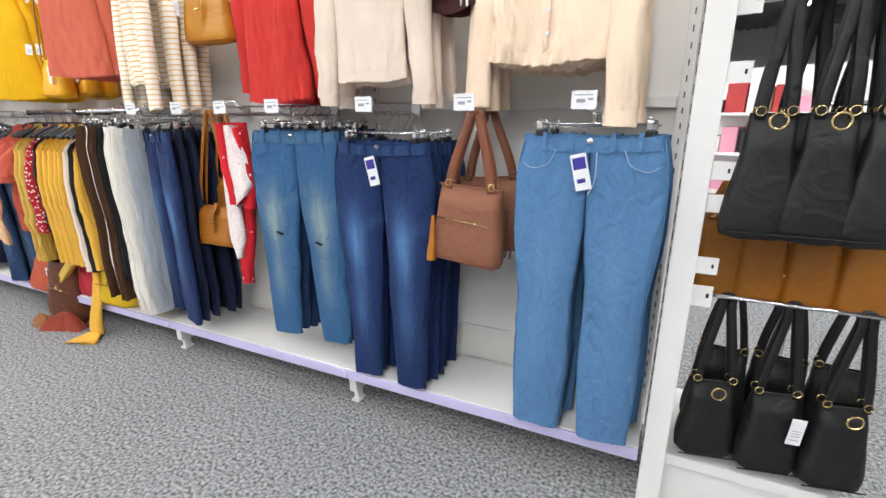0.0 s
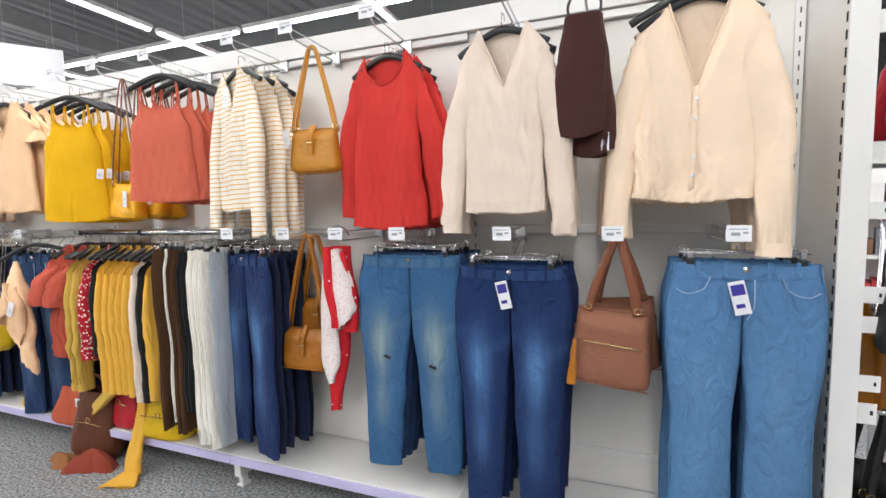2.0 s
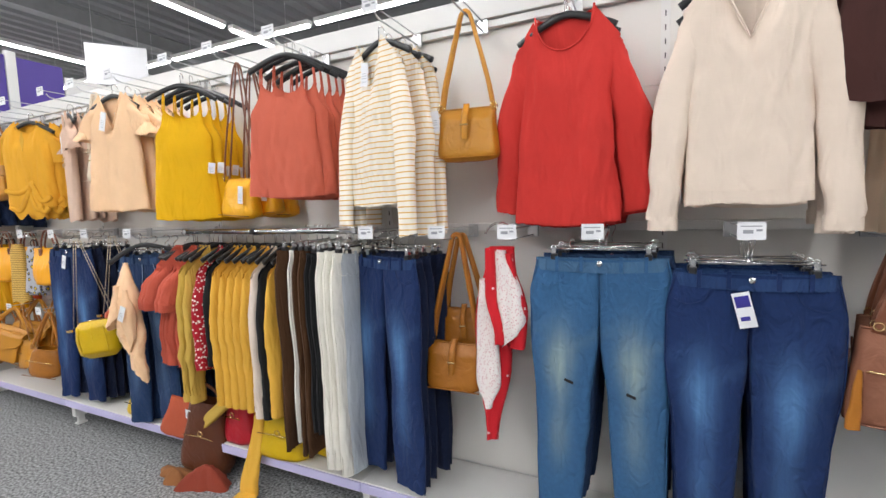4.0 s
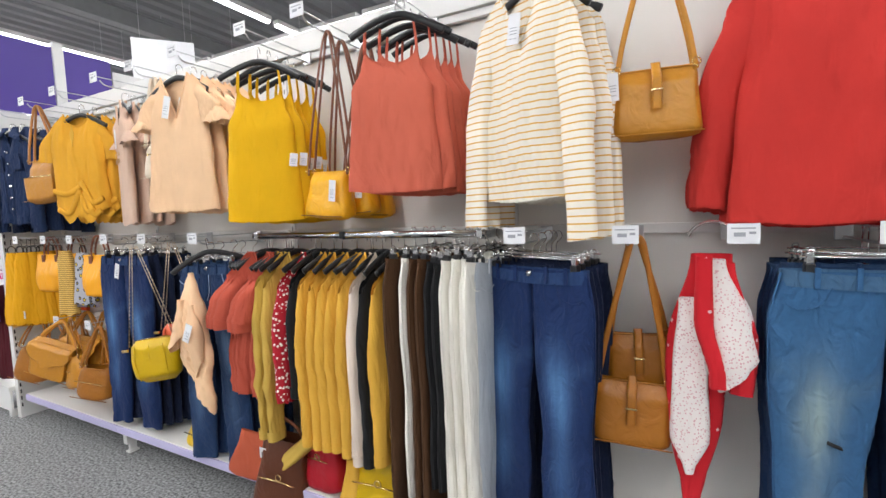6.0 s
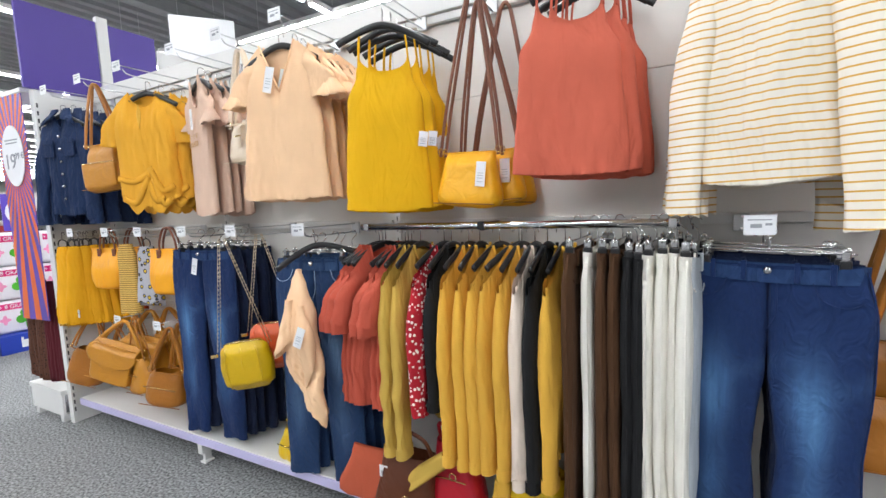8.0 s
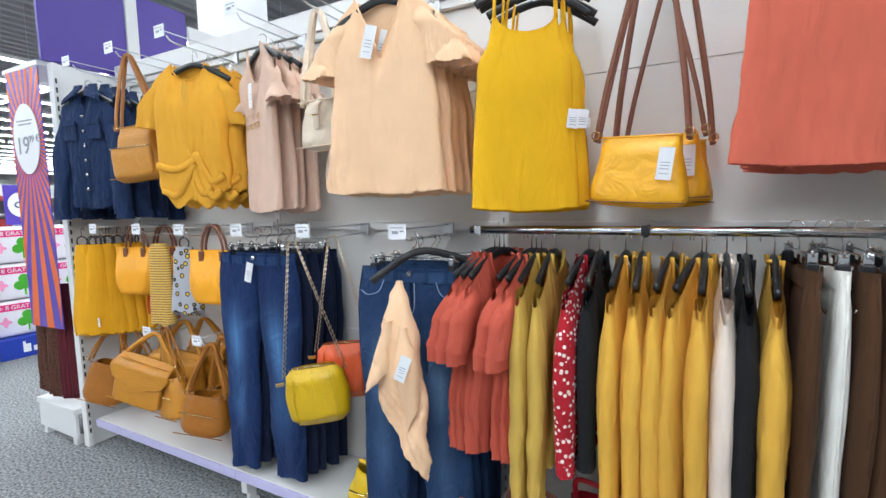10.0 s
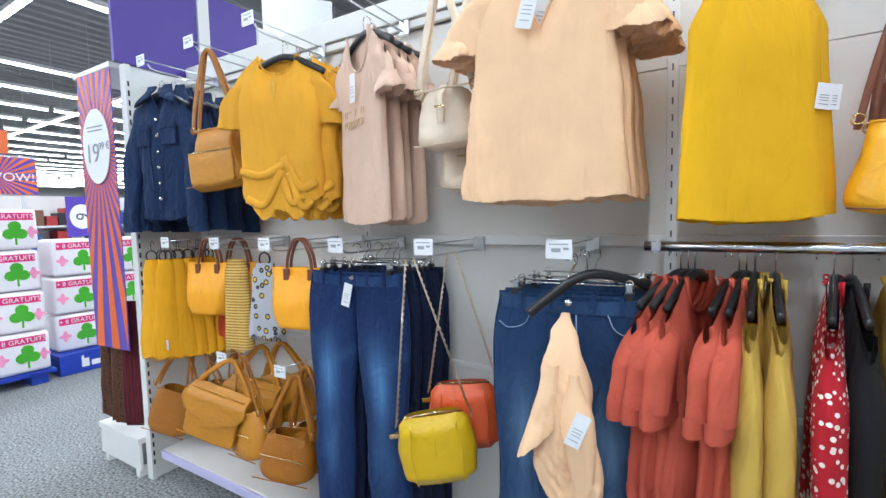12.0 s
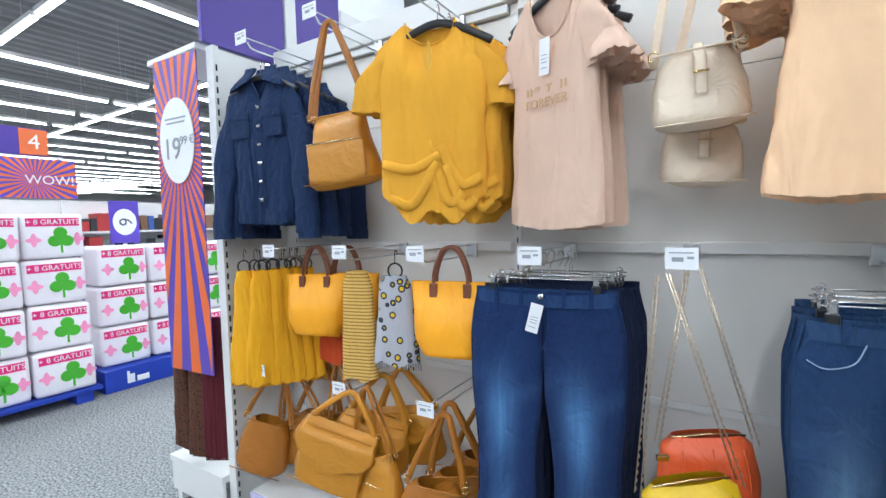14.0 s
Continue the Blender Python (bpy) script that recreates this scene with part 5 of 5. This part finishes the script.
o = heap(pose(-3.58, 1.36, 0.17), CORAL, "terracotta clutch bag leaning on the base shelf", 0.01, 0.01, 0.005, 7, "clutch_bag", "handbag")
part("body", moved(pouch(0.25, 0.23, 0.06, 0.62, 8, 0.008), pose(0, -0.02, 0.24, 0, 8, 14)), cloth("terracotta_suede", 186, 88, 60), o)
card_tag(o, 0.09, -0.06, 0.2, 0, 0.04, 0.05)
o = thing("scarf", pose(-3.05, 1.30, 0.0), "ochre scarf trailing from the shelf onto the carpet", "scarf")
part("fall", shell(lerp([(0, 0.03), (0.5, 0.045), (1, 0.06)]), lambda v: 0.014, lambda u, s: 0.42, lambda u, s: 0.012, cx=lerp([(0, 0.06), (1, 0)]), cy=lerp([(0, 0.03), (1, -0.01)]), nu=12, nv=14, fold=0.014, seed=71), OCHRE, o)
part("tail", moved(shell(lerp([(0, 0.055), (1, 0.10)]), lambda v: 0.008, lambda u, s: 0.0, lambda u, s: -0.12, nu=12, nv=8, fold=0.008, seed=72), pose(0.0, -0.02, 0.018, -84, 0, 20)), OCHRE, o)
o = thing("sleeve_tie", pose(-3.30, 1.33, 0.38, 0, 52, 0), "ochre knitted sleeve hanging over a brown bag", "cardigan")
part("cloth", shell(lerp([(0, 0.03), (1, 0.036)]), lambda v: 0.02, lambda u, s: 0.16, lambda u, s: -0.16, nu=10, nv=12, fold=0.008, seed=73), OLIVE, o)

# ---- right-hand end display ----
t = thing("end_shelf", pose(0, 0, 0), "white steel base shelf of the end display", "shelf")
part("deck_plate", box(0.101, 0.56, 1.36, 1.80, 0.16, 0.2, 0.004), WHITE, t, "", False)
part("kick_plate", box(0.101, 0.55, 1.375, 1.39, 0.0, 0.159, 0.002), WHITE, t, "", False)
for z in (1.56, 0.775, 1.93):
    b = thing("bag_rail", pose(0, 0, z), "pair of chrome arms with white slotted brackets", "rail", "bag rails of the end display")
    for y, dz in ((1.37, 0.0), (1.56, 0.03)):
        part("arm", sweep([(0.11, y, dz), (0.62, y, dz)], 0.006, n=9), CHROME, b)
        pl = part("bracket", box(0.101, 0.155, y - 0.016, y - 0.012, dz - 0.035, dz + 0.03, 0.001), WHITE, b, "", False)
        part("slot", box(0.138, 0.146, y - 0.0166, y - 0.0161, dz - 0.006, dz + 0.008), DARK, pl, "", False)
for z in (1.39, 1.14, 1.05, 0.87):
    b = thing("bracket_plate", pose(0.128, 1.345, z), "spare white bracket hooked on the post", "bracket", "spare brackets")
    part("plate", box(-0.027, 0.027, -0.002, 0.002, -0.025, 0.025, 0.001), WHITE, b, "", False)
    part("slot", box(0.01, 0.016, -0.0026, -0.0021, -0.006, 0.006), DARK, b, "", False)
for i, x in enumerate((0.215, 0.335, 0.46)):
    bag(pose(x, 1.33, 1.29, 0, 0, 4), BLACKL, "black leather shopper bag with gold rings", 0.165, 0.325, 0.08, 0.27, BLACKL, 0.014, ("rings",), "black shopper bags", 0.62, 0.2, 2, seed=81 + i)
    bag(pose(x + 0.09, 1.50, 1.29, 0, 0, 4), BLACKL, "black leather shopper bag behind another", 0.2, 0.33, 0.09, 0.28, BLACKL, 0.014, (), "black shopper bags", 0.7, 0.2, 2, seed=84 + i)
for i, x in enumerate((0.185, 0.30, 0.43, 0.56)):
    bag(pose(x, 1.58, 0.98, 0, 0, 8), COGNAC, "mustard leather bag hanging behind black bags", 0.15, 0.28, 0.08, 0.12, COGNAC, 0.012, (), "mustard bags of the end display", 0.8, 0.3, 2, seed=91 + i)
for i, x in enumerate((0.20, 0.36, 0.52)):
    bag(pose(x, 1.385, 0.50, 0, 0, 12), BLACKL, "black leather shopper bag on the low rail", 0.165, 0.27, 0.10, 0.27, BLACKL, 0.011, ("rings",) if i != 1 else ("tag",), "low black bags", 0.72, 0.3, 2, seed=101 + i)
    bag(pose(x + 0.04, 1.56, 0.53, 0, 0, -6), BLACKL, "black leather shopper bag behind another", 0.20, 0.30, 0.10, 0.27, BLACKL, 0.011, (), "low black bags", 0.72, 0.3, 2, seed=104 + i)
for i, x in enumerate((0.26, 0.49)):
    bag(pose(x, 1.37, 1.90, 0, 0, 6), REDL, "glossy red leather shopper bag", 0.24, 0.30, 0.14, 0.0, REDL, 0.012, ("rings", "tag"), "red bags", 0.85, 0.3, 1, seed=111 + i, mouth=0.6)
    bag(pose(x + 0.04, 1.55, 1.88, 0, 0, 6), REDL, "glossy red leather shopper bag behind another", 0.24, 0.30, 0.14, 0.0, REDL, 0.012, (), "red bags", 0.85, 0.3, 1, seed=113 + i, mouth=0.6)

# ---- left-hand end display ----
t = thing("end_shelf", pose(0, 0, 0), "white steel end display base with kick plate", "shelf")
part("deck_plate", box(-6.66, -6.19, 1.30, 1.76, 0.2, 0.235, 0.004), WHITE, t, "", False)
part("kick_plate", box(-6.65, -6.19, 1.305, 1.32, 0.05, 0.199, 0.003), WHITE, t, "", False)
for x in (-6.6, -6.24):
    part("foot", box(x - 0.02, x + 0.02, 1.31, 1.36, 0.0, 0.049, 0.004), WHITE, t, "", False)
part("top_cap", box(-6.62, -6.19, 1.29, 1.76, 2.235, 2.262, 0.004), WHITE, t, "", False)
BAN = mat("violet_banner_print", srgb(92, 72, 178), rough=0.28, var=0.08, scale=2, bump=0)
BANO = mat("orange_banner_print", srgb(226, 110, 52), rough=0.5, var=0.08, scale=2, bump=0)


def rays(x0, x1, z0, z1, cx, cz, n, y):
    """Orange wedges spreading from a centre, cut to a rectangle."""
    def edge(a):
        dx, dz = math.cos(a), math.sin(a)
        k = []
        if abs(dx) > 1e-6:
            k.append(((x1 if dx > 0 else x0) - cx) / dx)
        if abs(dz) > 1e-6:
            k.append(((z1 if dz > 0 else z0) - cz) / dz)
        q = min(v for v in k if v >= 0)
        return (cx + dx * q, y, cz + dz * q)
    V, F = [], []
    for i in range(n):
        a, b = 2 * math.pi * i / n, 2 * math.pi * (i + 0.5) / n
        k = len(V)
        V += [(cx, y, cz), edge(a), edge((a + b) / 2), edge(b)]
        F.append((k, k + 1, k + 2, k + 3))
    return V, F


def disc(cx, cz, rx, rz, y, d=0.004, n=32):
    V = [(cx + rx * math.cos(2 * math.pi * i / n), yy, cz + rz * math.sin(2 * math.pi * i / n)) for yy in (y - d, y) for i in range(n)]
    return V, [tuple(range(n)), tuple(range(2 * n - 1, n - 1, -1))] + [(i, i + n, (i + 1) % n + n, (i + 1) % n) for i in range(n)]


t = thing("banner", pose(-6.365, 1.285, 0, 0, 0, 4), "purple and orange sunburst banner with a round price sign", "banner")
part("sheet", box(-0.165, 0.165, 0.0, 0.004, 0.73, 2.23), BAN, t, "", False)
part("sunburst_print", rays(-0.165, 0.165, 0.73, 2.23, 0.0, 1.80, 44, -0.001), BANO, t, "orange sunburst rays", False)
d = part("price_disc", disc(0.0, 1.84, 0.13, 0.20, -0.004), PAPER, t, "white oval price sign", False)
part("price", moved(text_geo("19", 0.14), pose(-0.035, -0.010, 1.80)), GREYP, d, "price 19", False)
part("cent_price", moved(text_geo(",99 €", 0.055), pose(0.075, -0.010, 1.835)), GREYP, d, "price cents", False)
part("print", moved(join(box(-0.08, 0.08, -0.001, 0, 0, 0.008), box(-0.07, 0.07, -0.001, 0, -0.02, -0.012)), pose(0, -0.009, 1.94)), GREYP, d, "", False)
WINE = cloth("wine_scarf_cloth", 84, 18, 30)
DBR = spotted("brown_print_cloth", (84, 50, 34), (48, 24, 18), 60, 0.3)
for i, (x, y, mm, lb) in enumerate(((-6.56, 1.33, DBR, "brown printed scarf hanging at the rack end"), (-6.46, 1.37, WINE, "wine red scarf hanging at the rack end"), (-6.38, 1.33, DBR, "brown printed scarf hanging at the rack end"), (-6.28, 1.35, WINE, "wine red scarf hanging at the rack end"))):
    scarf(pose(x, y, 1.0, 0, 0, 10 * i), mm, lb, 0.14, 0.70, 121 + i, 0.02, 44, False, 1.0, group="dark scarves")

# stacked packs beyond the rack
TPW = mat("white_film_pack", srgb(240, 234, 238), rough=0.25, var=0.05, scale=14, fine=30, bump=0.3, dist=0.006)
TPP = mat("pink_film_print", srgb(222, 40, 120), rough=0.3, bump=0)
TPG = mat("green_print", srgb(84, 176, 48), rough=0.3, bump=0)
TPL = mat("pale_pink_print", srgb(240, 150, 190), rough=0.3, bump=0)
BLUEB = mat("blue_cardboard", srgb(32, 60, 166), rough=0.5, bump=0.05)


def pack(m, w=0.40, h=0.36, d=0.36):
    """A film-wrapped pack of paper rolls; its front looks along -y."""
    t = thing("paper_pack", m, "white and pink film-wrapped pack of paper rolls", "paper pack", "stacked paper packs")
    part("body", box(-w / 2, w / 2, -d / 2, d / 2, 0.002, h - 0.002, 0.035), TPW, t)
    part("band", box(-w / 2 + 0.03, w / 2 - 0.03, -d / 2 - 0.003, -d / 2 + 0.002, h - 0.10, h - 0.035), TPP, t, "pink printed band", False)
    part("lettering", moved(text_geo("+ 8 GRATUITS", 0.055), pose(0, -d / 2 - 0.005, h - 0.068)), PAPER, t, "white lettering + 8 GRATUITS", False)
    part("clover", join(*[disc(0.04 + 0.045 * math.cos(radians(q)), h * 0.45 + 0.045 * math.sin(radians(q)), 0.045, 0.045, -d / 2 - 0.001, n=14) for q in (90, 210, 330)], box(0.035, 0.05, -d / 2 - 0.004, -d / 2, h * 0.12, h * 0.4)), TPG, t, "green clover shape", False)
    for q in (-0.13, 0.15):
        part("flower", join(disc(q, h * 0.42, 0.02, 0.055, -d / 2 + 0.0005, n=12), disc(q, h * 0.42, 0.05, 0.02, -d / 2, n=12)), TPL, t, "pale pink flower print", False)
    return t


P0 = pack(pose(-8.86, 1.53, 0.12, 0, 0, 88))
r = random.Random(8)
for yk in range(4):
    for zk in range(4 if yk < 2 else 4):
        if yk or zk:
            copy_thing(P0, pose(-8.86 - r.uniform(0, 0.06), 1.53 - 0.415 * yk, 0.12 + 0.365 * zk + (0.0), 0, r.uniform(-1, 1), 88 + r.uniform(-6, 6)))
for yk in range(3):
    for zk in range(3):
        copy_thing(P0, pose(-8.95 - r.uniform(0, 0.06), 2.03 + 0.42 * yk, 0.20 + 0.365 * zk, 0, 0, 90 + r.uniform(-4, 4)))
t = thing("pallet", pose(-8.87, 0.93, 0), "blue wooden pallet under stacked packs", "pallet")
part("deck", box(-0.3, 0.22, -0.68, 0.82, 0.085, 0.118, 0.004), BLUEB, t, "", False)
for y in (-0.6, 0.05, 0.7):
    part("block", box(-0.3, 0.2, y - 0.06, y + 0.06, 0.0, 0.085, 0.004), BLUEB, t, "", False)
t = thing("display_tray", pose(-8.95, 2.45, 0), "blue cardboard tray with white lettering shapes", "tray")
part("tray", box(-0.28, 0.24, -0.66, 0.66, 0.0, 0.198, 0.006), BLUEB, t, "", False)
for k in range(3):
    y = -0.4 + 0.42 * k
    part("emblem", join(box(0.241, 0.244, y - 0.09, y - 0.03, 0.05, 0.13), box(0.241, 0.244, y - 0.01, y + 0.09, 0.05, 0.10), box(0.241, 0.244, y - 0.09, y - 0.07, 0.13, 0.16)), PAPER, t, "", False)
t = thing("wow_sign", pose(-10.0, 1.5, 0, 0, 0, 90), "purple and orange sunburst sign lettered WOW!", "sign")
part("board", box(-0.9, 0.64, 0.0, 0.02, 1.77, 2.17), BAN, t, "", False)
part("sunburst_print", rays(-0.9, 0.64, 1.77, 2.17, 0.3, 1.95, 30, -0.001), BANO, t, "orange sunburst rays", False)
part("lettering", moved(text_geo("WOW!", 0.125), pose(0.42, -0.006, 1.95)), PAPER, t, "white lettering WOW!", False)
part("price_box", box(-0.35, -0.02, -0.008, -0.002, 1.85, 2.1), PURPLE, t, "", False)
part("price", moved(text_geo("€ 9", 0.14), pose(-0.16, -0.012, 1.98)), PAPER, t, "white lettering € 9", False)
part("aisle_board", box(-0.9, 0.42, 0.0, 0.02, 2.19, 2.46), PURPLE, t, "purple aisle board", False)
part("aisle_panel", box(0.2, 0.42, -0.008, -0.001, 2.2, 2.45), BANO, t, "orange panel", False)
part("aisle_number", moved(text_geo("4", 0.2), pose(0.31, -0.013, 2.32)), PAPER, t, "white number 4", False)
part("post", box(-0.3, -0.26, 0.021, 0.06, 0, 2.4), WHITE, t, "", False)
part("post", box(0.5, 0.54, 0.021, 0.06, 0, 2.2), WHITE, t, "", False)
t = thing("side_sign", pose(-9.25, 2.25, 0, 0, 0, 90), "purple sign with a white disc turned on its side", "sign")
part("board", box(-0.13, 0.13, 0.0, 0.01, 1.30, 1.72), BAN, t, "", False)
part("disc", disc(0, 1.51, 0.105, 0.13, -0.002), PAPER, t, "white disc", False)
part("post", box(-0.015, 0.015, 0.011, 0.03, 0.0, 1.5), WHITE, t, "thin white post", False)
part("number", moved(text_geo("6", 0.17), pose(0, -0.008, 1.51, 0, 90, 0)), PRINT, t, "number 6", False)

# far shelving full of goods
GOODS = [mat("goods_%s" % n, srgb(*c), rough=0.5, bump=0) for n, c in (("white", (225, 222, 218)), ("brown", (120, 86, 62)), ("grey", (110, 112, 118)), ("red", (170, 50, 50)), ("blue", (60, 90, 160)), ("dark", (40, 40, 46)), ("pink", (220, 150, 170)))]


def gondola(x, y, ln, rz, seed, tiers=4, height=1.9, palette=GOODS):
    t = thing("shelving_unit", pose(x, y, 0, 0, 0, rz), "white store shelving unit full of small goods", "shelving", "far shelving units")
    part("back", box(-ln / 2, ln / 2, 0.2, 0.22, 0, height), WHITE, t, "", False)
    rr = random.Random(seed)
    heaps = {}
    for k in range(tiers):
        z = 0.15 + k * (height - 0.2) / tiers
        part("shelf", box(-ln / 2, ln / 2, -0.25, 0.2, z - 0.03, z, 0.003), WHITE, t, "", False)
        q = -ln / 2 + 0.03
        while q < ln / 2 - 0.15:
            w, h = rr.uniform(0.07, 0.2), rr.uniform(0.12, 0.85 * (height - 0.2) / tiers)
            heaps.setdefault(rr.randrange(len(palette)), []).append(box(q, q + w, -0.2 + rr.uniform(0, 0.08), 0.15, z + 0.001, z + h, 0.006))
            q += w + rr.uniform(0.004, 0.03)
    for k, gs in heaps.items():
        st = part("product_block", join(*gs), palette[k], t, "", False)
        tagged(st, kind="stuff")
    return t


for i in range(6):
    gondola(-12.5 - 3.2 * i, 3.2, 2.8, 90, 200 + i)
    gondola(-12.5 - 3.2 * i, 6.4, 2.8, 90, 210 + i)
    gondola(-13.0 - 3.2 * i, -0.4, 2.8, 90, 220 + i)
for i in range(4):
    gondola(-10 + 3.0 * i, 8.5, 2.8, 0, 230 + i, 4, 1.9)
gondola(1.6, 5.2, 2.6, -20, 241, 4, 1.75)
gondola(4.2, 6.0, 2.8, -20, 242, 4, 1.9)
gondola(3.2, 3.4, 2.4, -40, 243, 4, 1.6, [GOODS[0], GOODS[6], GOODS[5], GOODS[0]])
# low rack of dark clothes beyond the end display
dk = top(pose(0.75, 2.45, 1.30, 0, 0, 60), BLACK, "black knitted jumper on a low rack", "jumper", "jumper", 0.44, 0.62, None, 0.55, seed=301, fold=0.014, group="black jumpers on a low rack")
for i in range(7):
    copy_thing(dk, pose(0.83 + 0.09 * i, 2.45 + 0.04 * i, 1.30, 0, 0, 60 + 4 * (i % 3)))
t = thing("low_rack", pose(1.05, 2.58, 0, 0, 0, 24), "chrome low clothes rack on two posts", "rack")
part("rail", sweep([(-0.5, 0, 1.33), (0.5, 0, 1.33)], 0.012, n=10), CHROME, t)
for x in (-0.48, 0.48):
    part("post", sweep([(x, 0, 0.0), (x, 0, 1.33)], 0.014, n=10, up=(1, 0, 0)), CHROME, t)
heap(pose(1.05, 2.6, 1.345), cloth("sky_blue_cloth", 90, 160, 214), "sky blue folded cloth on top of a rack", 0.4, 0.2, 0.09, 9, "folded_cloth", "clothing")
